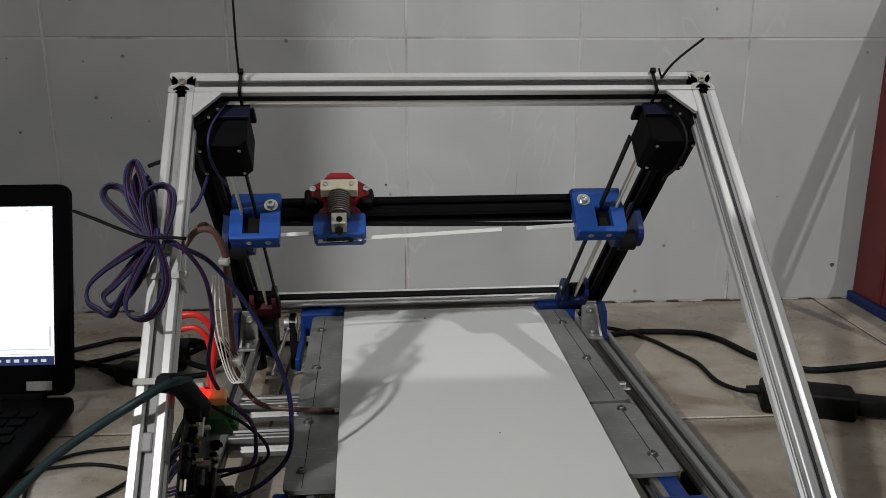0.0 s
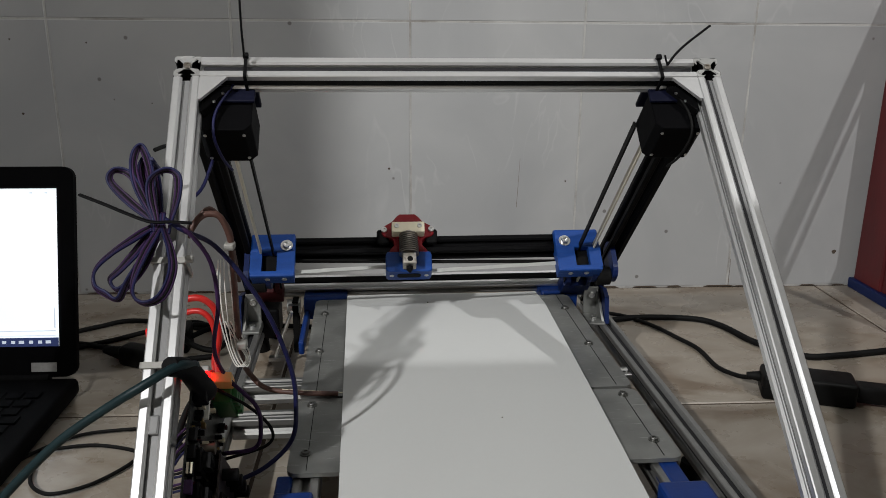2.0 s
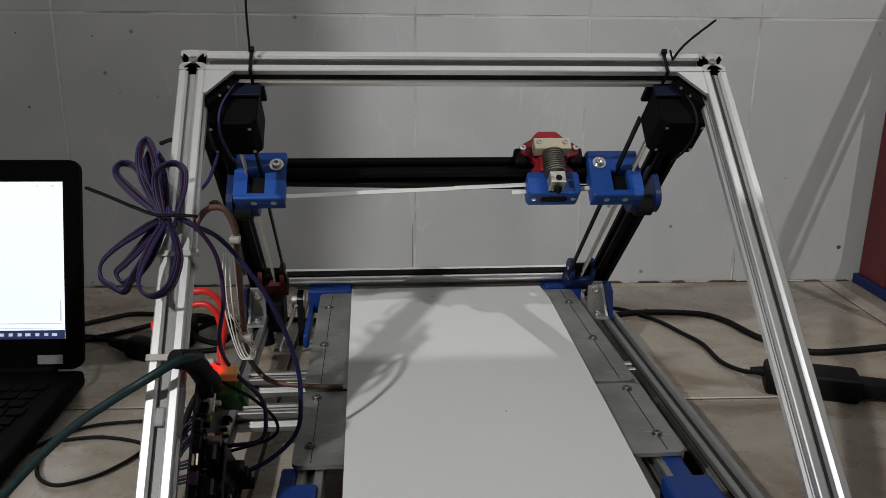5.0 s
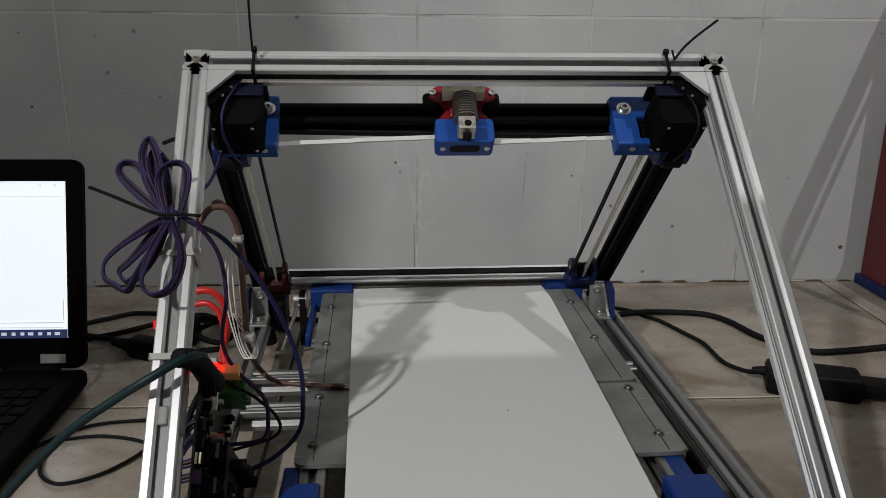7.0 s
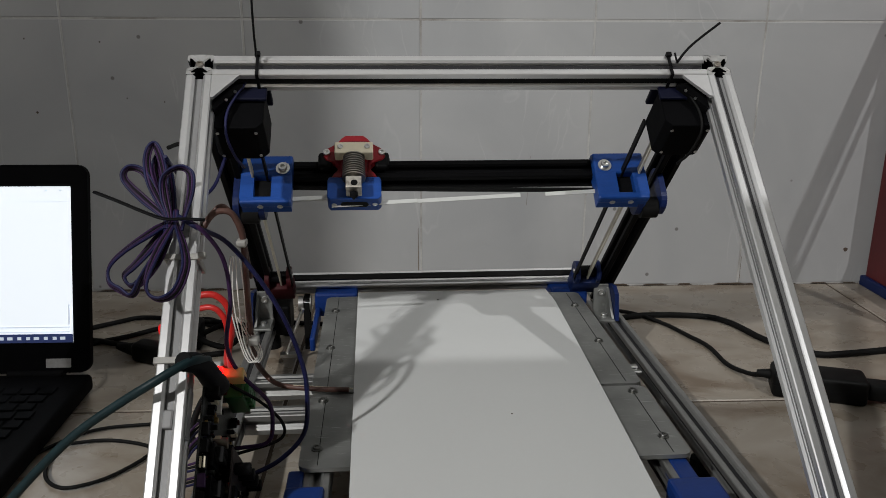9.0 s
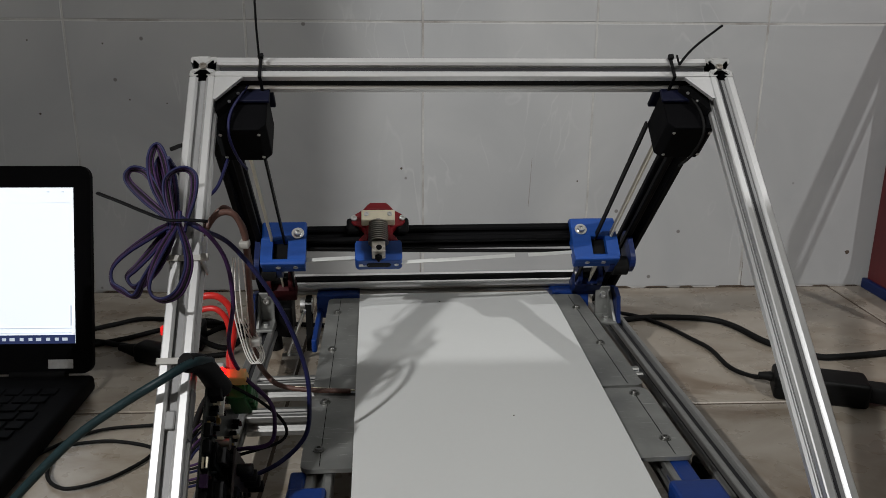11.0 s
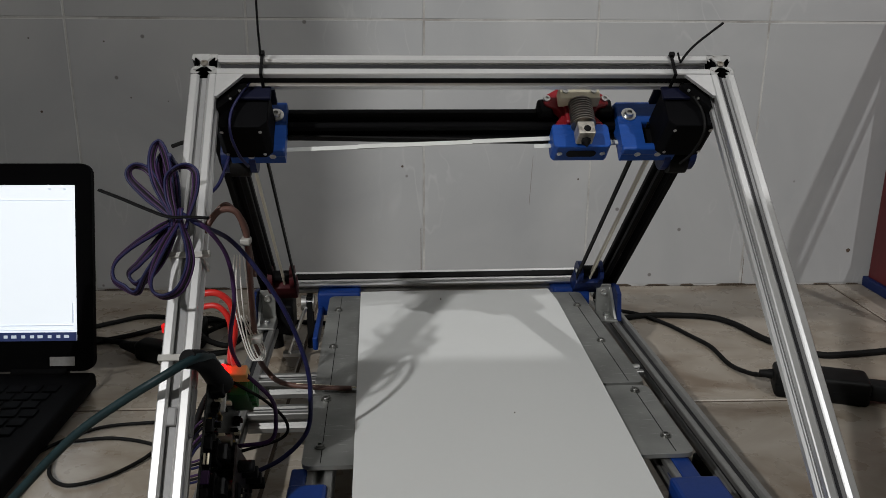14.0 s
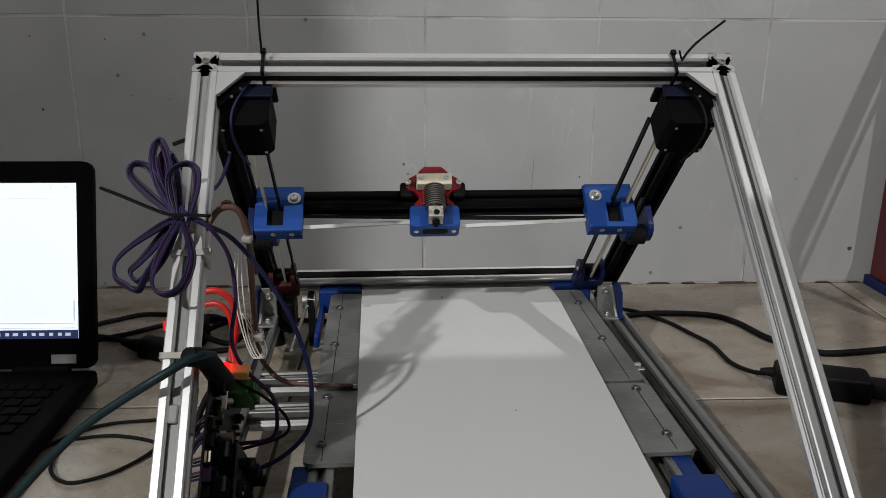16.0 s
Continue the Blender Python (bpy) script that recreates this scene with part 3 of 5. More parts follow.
def idler(x, s, material):
    m = TILT @ Matrix.Translation((x, 0.363, -0.004))
    bm = bmesh.new()
    box(bm, -0.017, 0.017, 0.004, 0.032, -0.016, 0.004, 0.002, m)
    for dx in (-0.0125, 0.0125):
        prism(bm, rounded(0.026, 0.026, 0.010, 5, 0.0, -0.003), -0.0025, 0.0025, m @ Matrix.Translation((dx, 0, 0)) @ pose(0, 0, 0, 0, 0, 90))
    a = smooth(part("idler_block", bm, material, printer), 30)
    cyl_m = m @ Matrix.Translation((0, -0.002, -0.002)) @ pose(0, 0, 0, 0, 90)
    smooth(part("idler_wheel", cyl(bmesh.new(), 0.0065, -0.0095, 0.0095, cyl_m, 20), M_BLACK, a))
    screws(a, [m @ Matrix.Translation((q * 0.0150, -0.002, -0.002)) @ pose(0, 0, 0, 0, 90 * q) for q in (-1, 1)], 0.0028, 0.0016)


def motor(x, s):
    m = TILT @ Matrix.Translation((x, 0.040, -0.026))
    bm = bmesh.new()
    prism(bm, [(-0.021, -0.0155), (-0.0155, -0.021), (0.0155, -0.021), (0.021, -0.0155), (0.021, 0.0155), (0.0155, 0.021), (-0.0155, 0.021), (-0.021, 0.0155)], -0.020, 0.022, m)
    bmesh.ops.bevel(bm, geom=bm.edges[:], offset=0.001, segments=2, affect="EDGES", profile=0.5)
    body = part("stepper_motor", bm, M_MOTOR, printer, "black stepper motor hung under the top bar")
    screws(body, [m @ Matrix.Translation((a, b, -0.0215)) @ pose(0, 0, 0, 180) for a in (-0.0150, 0.0150) for b in (-0.014, 0.016)], 0.0014, 0.0006)
    bm = bmesh.new()
    box(bm, -0.024, 0.024, -0.023, 0.006, 0.0215, 0.0255, 0.001, m)
    box(bm, -0.023, 0.023, -0.0245, -0.021, 0.004, 0.0255, 0.001, m)
    part("motor_mount", bm, M_MOUNT, printer, "dark blue printed motor mount")
    bm = bmesh.new()
    cyl(bm, 0.007, 0.022, 0.036, m, 24)
    part("pulley", bm, M_STEEL, body)


def rail_belts():
    for x, z, mtl, name in ((-0.187, -0.012, M_CREAM, "cream toothed drive belt"), (-0.174, -0.012, M_RUBBER, "black toothed drive belt"),
                            (0.165, -0.012, M_RUBBER, "black toothed drive belt"), (0.181, -0.012, M_CREAM, "cream toothed drive belt")):
        bm = bmesh.new()
        box(bm, x - 0.0009, x + 0.0009, 0.060, 0.385, z - 0.003, z + 0.003, 0, TILT)
        part("drive_belt", bm, mtl, printer, name)
    # black belt along the lower crossbar
    bm = bmesh.new()
    box(bm, -0.185, 0.175, 0.381, 0.3845, -0.0005, 0.006, 0, TILT)
    part("cross_belt", bm, M_RUBBER, printer)


def bed():
    for y0, y1 in ((0.004, 0.258), (-0.122, -0.001)):
        bm = bmesh.new()
        w, cx = 0.306, 0.0185
        out = rounded(w, y1 - y0, 0.008, 5, cx, (y0 + y1) / 2)
        prism(bm, [(a, -b) for a, b in out], 0.0765, 0.080, pose(0, 0, 0, 90))
        plate = part("bed_plate", bm, M_PLATE, printer, "scratched bare metal bed plate")
        # fold lines pressed along the plate
        for x in (-0.120, 0.157):
            bm = box(bmesh.new(), x - 0.00028, x + 0.00028, y0 + 0.004, y1 - 0.004, 0.0800, 0.0803)
            part("scribed_line", bm, M_RUBBER, plate)
        for y in ((0.210, 0.104) if y0 > 0 else (-0.013, -0.094)):
            screws(plate, [Matrix.Translation((x, y, 0.080)) for x in (-0.122, 0.157)], 0.0034, 0.0016, 0.0046, M_OLDSTEEL)
    for x in (-0.120, 0.157):
        part("bed_rail", extrusion(0.60, along("y", x, -0.33, 0.0645)), M_DULL, printer)
    for x0, x1 in ((-0.150, -0.098), (0.140, 0.186)):
        bm = bmesh.new()
        box(bm, x0, x1, 0.262, 0.300, 0.053, 0.083, 0.003)
        box(bm, x0 + 0.001, x0 + 0.007, 0.165, 0.263, 0.050, 0.066, 0.002)
        part("bed_bracket", bm, M_BLUEDARK, printer)
        bm = bmesh.new()
        b0, b1, a0, a1 = (-0.142, -0.113, -0.142, -0.130) if x0 < 0 else (0.140, 0.178, 0.152, 0.167)
        box(bm, b0, b1, -0.300, -0.142 if x0 < 0 else -0.150, 0.046, 0.0785, 0.003)
        box(bm, a0, a1, -0.152, -0.116, 0.048, 0.0755, 0.002)
        part("front_bracket", bm, M_BLUEDARK, printer)
    # white sheet
    bm = bmesh.new()
    rows = 14
    prev = None
    for i in range(rows + 1):
        t = i / rows
        y = 0.262 - t * 0.60
        l, r = -0.0975 + 0.0045 * t, 0.1365 - 0.018 * t
        if i == 0:
            r -= 0.004
        z = 0.0828 + 0.0012 * math.sin(3.0 * t) + (0.0 if i else 0.0)
        ring = [bm.verts.new((l + (r - l) * k / 6, y, z + 0.0005 * math.sin(k + 4 * t))) for k in range(7)]
        if prev:
            for k in range(6):
                bm.faces.new((prev[k], prev[k + 1], ring[k + 1], ring[k]))
        prev = ring
    bmesh.ops.recalc_face_normals(bm, faces=bm.faces[:])
    ob = part("print_sheet", bm, M_SHEET, printer, "white sheet covering the bed")
    sol = ob.modifiers.new("thickness", "SOLIDIFY")
    sol.thickness, sol.offset = 0.0012, 0
    for x, y, r in ((-0.0029, 0.2288, 0.0008), (0.0390, -0.0559, 0.0006)):
        part("speck", cyl(bmesh.new(), r, 0.0840, 0.0849, Matrix.Translation((x, y, 0)), 7), M_FGROUT, ob)
    # feed pulley and its belt
    bm = bmesh.new()
    m = Matrix.Translation((-0.170, 0.270, 0.068)) @ pose(0, 0, 0, 0, 90)
    lathe(bm, [(0.0, 0.0), (0.0095, 0.0), (0.0095, 0.006), (0.0075, 0.006), (0.0075, 0.014), (0.0105, 0.014), (0.0105, 0.0155), (0.0, 0.0155)], m, 28)
    p = smooth(part("feed_pulley", bm, M_STEEL, printer, "steel toothed pulley"))
    bm = box(bmesh.new(), -0.1635, -0.1565, 0.2600, 0.2620, 0.012, 0.072)
    box(bm, -0.1635, -0.1565, 0.2780, 0.2800, 0.012, 0.072)
    box(bm, -0.1635, -0.1565, 0.2600, 0.2800, 0.0755, 0.0775)
    part("feed_belt", bm, M_RUBBER, printer)
    bm = bmesh.new()
    cyl(bm, 0.0022, 0, 0.07, Matrix.Translation((-0.185, 0.245, 0.012)) @ pose(0, 0, 0, 12, 20), 12)
    box(bm, -0.192, -0.172, 0.240, 0.250, 0.010, 0.014)
    part("tension_rod", bm, M_STEEL, printer)
    bm = box(bmesh.new(), -0.215, -0.180, 0.262, 0.304, 0.030, 0.068, 0.003)
    part("feed_motor", bm, M_BLACK, printer)


printer_frame()
idler(-0.190, 1, M_DKRED)
idler(0.180, -1, M_NAVY)
motor(-0.181, 1)
motor(0.187, -1)
rail_belts()
bed()

# ---- moving gantry: axes are x, y down the rails, z out of the rail plane ----
gantry = empty("x_gantry", TILT @ Matrix.Translation((0, 0.1895, 0)), printer)
tagged(gantry, "black crossbeam riding on the leaning rails")
carriage = empty("tool_carriage", TILT @ Matrix.Translation((-0.0938, 0.1895, 0)), printer)
tagged(carriage, "red and blue printed carriage with finned hot end")


def end_block(x0, x1, bolt_x, rail_x, s):
    # front skin with a belt opening cut through it, over a solid body
    bm = bmesh.new()
    wa, wb = sorted((bolt_x - s * 0.010, bolt_x - s * 0.026))
    z0, z1, w0, w1 = -0.042, 0.010, -0.035, -0.0135
    box(bm, x0, x1, -0.020, -0.010, w1, z1, 0.002)
    box(bm, x0, x1, -0.020, -0.010, z0, w0, 0.002)
    box(bm, x0, wa, -0.0198, -0.010, w0 - 0.003, w1 + 0.003)
    box(bm, wb, x1, -0.0198, -0.010, w0 - 0.003, w1 + 0.003)
    box(bm, x0 + 0.001, x1 - 0.001, -0.0105, -0.001, z0 + 0.001, -0.0105)
    box(bm, x0 + 0.001, x1 - 0.001, -0.012, 0.012, 0.0104, 0.0135, 0.001)
    ob = part("end_block", bm, M_BLUE, gantry, "bright blue printed end block")
    # black panel paints the dark inside of the belt opening
    bm = box(bmesh.new(), wa, wb, -0.0125, -0.0108, w0, w1)
    part("belt_recess_shade", bm, M_BLACK, ob)
    screws(ob, [Matrix.Translation((bolt_x, -0.020, -0.005)) @ pose(0, 0, 0, 90)], 0.0042, 0.0035, 0.0066)
    screws(ob, [Matrix.Translation((bolt_x - s * 0.012 + dx, -0.012, -0.042)) @ pose(0, 0, 0, 180) for dx in (-0.008, 0.010)], 0.0028, 0.0006)
    ax = rail_x + s * 0.017
    for dx in (-0.0115, 0.0115):
        bm = bmesh.new()
        prism(bm, rounded(0.030, 0.046, 0.012, 5, 0.004, -0.020), -0.0028, 0.0028, Matrix.Translation((ax + dx, 0, 0)) @ pose(0, 0, 0, 0, 0, 90))
        part("roller_plate", bm, M_NAVY, ob)
    bm = bmesh.new()
    cyl(bm, 0.0105, -0.0080, 0.0080, Matrix.Translation((ax, 0.008, -0.036)) @ pose(0, 0, 0, 0, 90), 24)
    smooth(part("roller", bm, M_RUBBER, ob))


part("beam", extrusion(0.345, along("x", -0.180, 0, 0)), M_BLACKALU, gantry, "black slotted aluminium beam")
end_block(-0.198, -0.1505, -0.1595, XL, 1)
end_block(0.138, 0.188, 0.1485, XR, -1)
bm = prism(bmesh.new(), [(-0.152, -0.0135), (0.0, -0.0175), (0.140, -0.0200), (0.140, -0.0215), (0.0, -0.0190), (-0.152, -0.0150)], -0.004, 0.002)
part("beam_belt", bm, M_RUBBER, gantry)


def strip_run(x0, x1, at, slope, y):
    """One flat length of the white strip, lying along its sloping line; at: its height at x = 0."""
    h = 0.0021
    bm = prism(bmesh.new(), [(x0, at + slope * x0 - h), (x1, at + slope * x1 - h), (x1, at + slope * x1 + h), (x0, at + slope * x0 + h)], y, y + 0.0006)
    return part("strip_run", bm, M_CLEAR, gantry, "thin white plastic strip")


# each side of the strip slides in three overlapping lengths between end block and carriage
SLOPE_A, SLOPE_B = 0.042, 0.053
strip_run(-0.190, -0.075, -0.0252, SLOPE_A, -0.0070)
left_runs = [strip_run(-0.190, -0.075, -0.0252, SLOPE_A, -0.0078), strip_run(-0.190, -0.078, -0.0252, SLOPE_A, -0.0086)]
strip_run(0.090, 0.165, -0.0333, SLOPE_B, -0.0070)
right_runs = [strip_run(0.065, 0.165, -0.0333, SLOPE_B, -0.0078), strip_run(0.085, 0.165, -0.0333, SLOPE_B, -0.0086)]


def tool():
    bm = bmesh.new()
    half = [(0.0085, 0.0330), (0.0120, 0.0300), (0.0170, 0.0235), (0.0250, 0.0185), (0.0285, 0.0145), (0.0290, 0.0080), (0.0265, 0.0045), (0.0185, 0.0020), (0.0155, -0.0020),
            (0.0155, -0.0070), (0.0195, -0.0115), (0.0215, -0.0155)]
    plate = [(-x, z) for x, z in half] + half[::-1]
    prism(bm, plate, -0.020, -0.011)
    bmesh.ops.bevel(bm, geom=[e for e in bm.edges if abs(e.verts[0].co.y - e.verts[1].co.y) < 1e-6], offset=0.0008, segments=1, affect="EDGES")
    red = part("carriage_plate", bm, M_RED, carriage, "red printed plate")
    bm = box(bmesh.new(), -0.0125, 0.0125, -0.0245, -0.019, -0.016, 0.024, 0.002)
    part("hot_end_cradle", bm, M_RED, carriage)
    for sx in (-1, 1):
        bm = box(bmesh.new(), sx * 0.0270 - 0.0070, sx * 0.0270 + 0.0068, -0.0108, 0.014, 0.0105, 0.0150, 0.002)
        box(bm, sx * 0.0270 - 0.0075, sx * 0.0270 + 0.0062, -0.0186, -0.0104, -0.003, 0.0150, 0.003)
        part("rear_clamp", bm, M_BLACK, carriage)
    bm = bmesh.new()
    prism(bm, [(-0.0235, -0.0150), (0.0235, -0.0150), (0.0252, -0.0185), (0.0252, -0.0365), (0.0225, -0.0395), (-0.0225, -0.0395), (-0.0252, -0.0365), (-0.0252, -0.0185)], -0.0199, 0.001)
    bmesh.ops.bevel(bm, geom=bm.edges[:], offset=0.0007, segments=1, affect="EDGES")
    part("lower_block", bm, M_BLUE, carriage, "blue printed lower block")
    bm = bmesh.new()
    prism(bm, rounded(0.026, 0.009, 0.004, 4, 0, -0.010), 0.0385, 0.0399, pose(0, 0, 0, -90))
    part("slot", bm, M_BLACK, carriage)
    screws(red, [Matrix.Translation((sx * 0.019, -0.010, -0.0395)) @ pose(0, 0, 0, 180) for sx in (-1, 1)], 0.0024, 0.0006)
    screws(red, [Matrix.Translation((sx * 0.0262, -0.020, 0.0125)) @ pose(0, 0, 0, 90) for sx in (-1, 1)], 0.0034, 0.002)
    bm = box(bmesh.new(), -0.0180, 0.0180, -0.0350, -0.0225, 0.0015, 0.0145, 0.0012)
    clamp = part("clamp_bar", bm, M_IVORY, carriage, "ivory printed clamp bar")
    screws(clamp, [Matrix.Translation((sx * 0.0125, -0.0350, 0.0090)) @ pose(0, 0, 0, 90) for sx in (-1, 1)], 0.0027, 0.0012)
    # finned heat sink, axis along z
    ax = Matrix.Translation((0, -0.0300, -0.0025))
    bm = bmesh.new()
    outline = [(0.0, -0.0300), (0.0052, -0.0300), (0.0052, -0.0215)]
    for i in range(10):
        z, r = -0.0215 + i * 0.00255, 0.0108 - 0.00006 * i
        outline += [(r, z), (r, z + 0.0011), (0.0055, z + 0.0011), (0.0055, z + 0.00255)]
    lathe(bm, outline + [(0.0055, 0.006), (0.0, 0.006)], ax, 28)
    smooth(part("heat_sink", bm, M_FIN, carriage, "finned metal heat sink, slightly tarnished"), 30)
    bm = box(bmesh.new(), -0.0072, 0.0072, -0.0385, -0.0220, -0.0385, -0.0262, 0.0008)
    block = part("heater_block", bm, M_HEATER, carriage, "bare metal heater block")
    bm = cyl(bmesh.new(), 0.0031, 0, 0.0006, Matrix.Translation((0.0005, -0.0383, -0.0338)) @ pose(0, 0, 0, 90), 20)
    part("heater_hole", bm, M_BLACK, block)
    bm = bmesh.new()
    cyl(bm, 0.0042, -0.0400, -0.0370, ax, 6)
    cyl(bm, 0.0006, -0.0440, -0.0400, ax, 16, 0.0038)
    part("nozzle", bm, M_BLACK, block, "sooty nozzle")


tool()


# ---- control board and wiring on the printer ----
def control_board():
    # plane x, rows along the strut
    bx = -0.186
    m = TILT
    bm = box(bmesh.new(), bx - 0.0016, bx, 0.020, 0.130, -0.365, -0.238, 0.0003, m)
    board = part("control_board", bm, M_PCB, printer, "black circuit board with stacked driver modules, on edge")
    bm = box(bmesh.new(), bx - 0.010, bx - 0.004, 0.085, 0.150, -0.372, -0.215, 0.001, m)
    part("board_bracket", bm, M_PLATE, printer, "thin metal board carrier")
    rng = random.Random(4)
    bm = box(bmesh.new(), bx, bx + 0.009, 0.020, 0.032, -0.264, -0.250, 0.001, m)
    part("usb_socket", bm, M_BLACK, board)
    for i, z in enumerate((-0.300, -0.322, -0.344)):
        bm = box(bmesh.new(), bx, bx + 0.006, 0.030, 0.044, z - 0.007, z + 0.007, 0.0004, m)
        box(bm, bx + 0.006, bx + 0.0075, 0.028, 0.048, z - 0.008, z + 0.008, 0.0003, m)
        d = part("driver_module", bm, M_BLACK, board)
        comb = [(0.031, 0.0), (0.0445, 0.0)]
        for k in range(4):
            e = 0.0445 - 0.004 * k
            comb += [(e, 0.0055), (e - 0.0015, 0.0055), (e - 0.0015, 0.0014)] + ([(e - 0.004, 0.0014)] if k < 3 else [])
        comb[-1] = (0.031, 0.0055)
        bm = prism(bmesh.new(), comb, z - 0.005, z + 0.005)
        bmesh.ops.transform(bm, matrix=m @ Matrix(((0, 0, 1, bx + 0.0076), (1, 0, 0, 0), (0, 1, 0, 0), (0, 0, 0, 1))), verts=bm.verts[:])
        part("heat_sink", bm, M_BLACK, d)
    for i in range(9):
        y, z = 0.060 + 0.02 * (i % 3), -0.285 - 0.026 * (i // 3)
        bm = bmesh.new()
        cyl(bm, 0.004, 0, 0.010, m @ Matrix.Translation((bx, y, z)) @ pose(0, 0, 0, 0, 90), 16)
        smooth(part("capacitor", bm, M_BLACK if i % 4 else M_FIN, board))
    for i in range(110):
        y, z = 0.024 + 0.1 * rng.random(), -0.245 - 0.115 * rng.random()
        bm = box(bmesh.new(), bx, bx + 0.0015 + 0.004 * rng.random(), y, y + 0.0015 + 0.004 * rng.random(), z, z + 0.0015 + 0.002 * rng.random(), 0.0003, m)
        part("component", bm, (M_BLACK, M_SILVER, M_BLACK, M_PCB, M_BLACK, M_DKRED, M_IVORY, M_BLACK, M_BRASS)[i % 9], board)
    for k in range(7):
        bm = box(bmesh.new(), bx, bx + 0.005, 0.020, 0.024, -0.29 - 0.011 * k, -0.2815 - 0.011 * k, 0.0004, m)
        part("pin_header", bm, (M_BLACK, M_BLACK, M_BLACK, M_PURPLE, M_BLACK, M_SILVER, M_BLACK)[k], board)
    bm = box(bmesh.new(), bx + 0.0150, bx + 0.0166, 0.046, 0.118, -0.378, -0.292, 0.0003, m)
    shield = part("driver_shield", bm, M_SHIELD, board, "dark brown stacked driver board")
    for k in range(10):
        y = 0.049 + 0.0066 * k
        part("pin_row", box(bmesh.new(), bx + 0.0015, bx + 0.0149, y, y + 0.004, -0.300, -0.295, 0.0004, m), M_BLACK, shield)
    for k in range(8):
        y, z = 0.056 + 0.017 * (k % 4), -0.304 - 0.036 * (k // 4)
        bm = cyl(bmesh.new(), 0.0042, 0, 0.0105, m @ Matrix.Translation((bx + 0.0166, y, z)) @ pose(0, 0, 0, 0, 90), 16, bevel=0.0006)
        smooth(part("capacitor", bm, M_BLACK, shield))
        part("chip", box(bmesh.new(), bx + 0.0166, bx + 0.0186, y - 0.006, y + 0.005, z - 0.022, z - 0.012, 0.0003, m), M_BLACK, shield)
    for k in range(36):
        y, z = 0.048 + 0.066 * rng.random(), -0.296 - 0.078 * rng.random()
        part("component", box(bmesh.new(), bx + 0.0166, bx + 0.0176 + 0.002 * rng.random(), y, y + 0.001 + 0.002 * rng.random(), z, z + 0.001 + 0.002 * rng.random(), 0.0002, m), (M_BLACK, M_IVORY, M_BLACK, M_FIN)[k % 4], shield)
    bm = box(bmesh.new(), bx, bx + 0.014, 0.080, 0.118, -0.246, -0.230, 0.001, m)
    for k in range(4):
        box(bm, bx + 0.014, bx + 0.018, 0.083 + k * 0.009, 0.089 + k * 0.009, -0.244, -0.232, 0.0006, m)
    part("terminal_block", bm, M_GREEN, board, "green screw terminal block")
    bm = box(bmesh.new(), bx - 0.001, bx + 0.017, 0.060, 0.075, -0.238, -0.230, 0.001, m)
    part("fuse", bm, M_ORANGE, board, "yellow translucent fuse")
    bm = bmesh.new()
    bmesh.ops.create_uvsphere(bm, u_segments=14, v_segments=8, radius=0.0036, matrix=m @ Matrix.Translation((bx + 0.000, 0.058, -0.2335)))
    smooth(part("indicator_led", bm, M_LED, board, "glowing red indicator"))
    for q in (0.0008, 0.0032):
        part("socket_slot", box(bmesh.new(), bx + q, bx + q + 0.0014, 0.0185, 0.0202, -0.311, -0.304, 0.0002, m), M_IVORY, board)
    part("white_connector", box(bmesh.new(), bx + 0.0004, bx + 0.0065, 0.0165, 0.0202, -0.352, -0.338, 0.0005, m), M_IVORY, board)
    bm = box(bmesh.new(), bx + 0.003, bx + 0.006, 0.046, 0.050, -0.268, -0.244, 0, m)
    part("light_pipe", bm, M_WHITE, board)
    # moulded plug of the data cable
    bm = tube(bmesh.new(), [(-0.194, -0.187, 0.199), (-0.187, -0.174, 0.191), (-0.182, -0.162, 0.174), (-0.180, -0.158, 0.166)], 0.0062, 12, taper=1.35)
    part("cable_plug", bm, M_BLACK, printer)


control_board()


def zip_tie(points, name="zip_tie", material=M_BLACK, r=0.0014, flat=0.5, label=""):
    return cable(name, points, r, material, printer, label, flat, 6, 6)


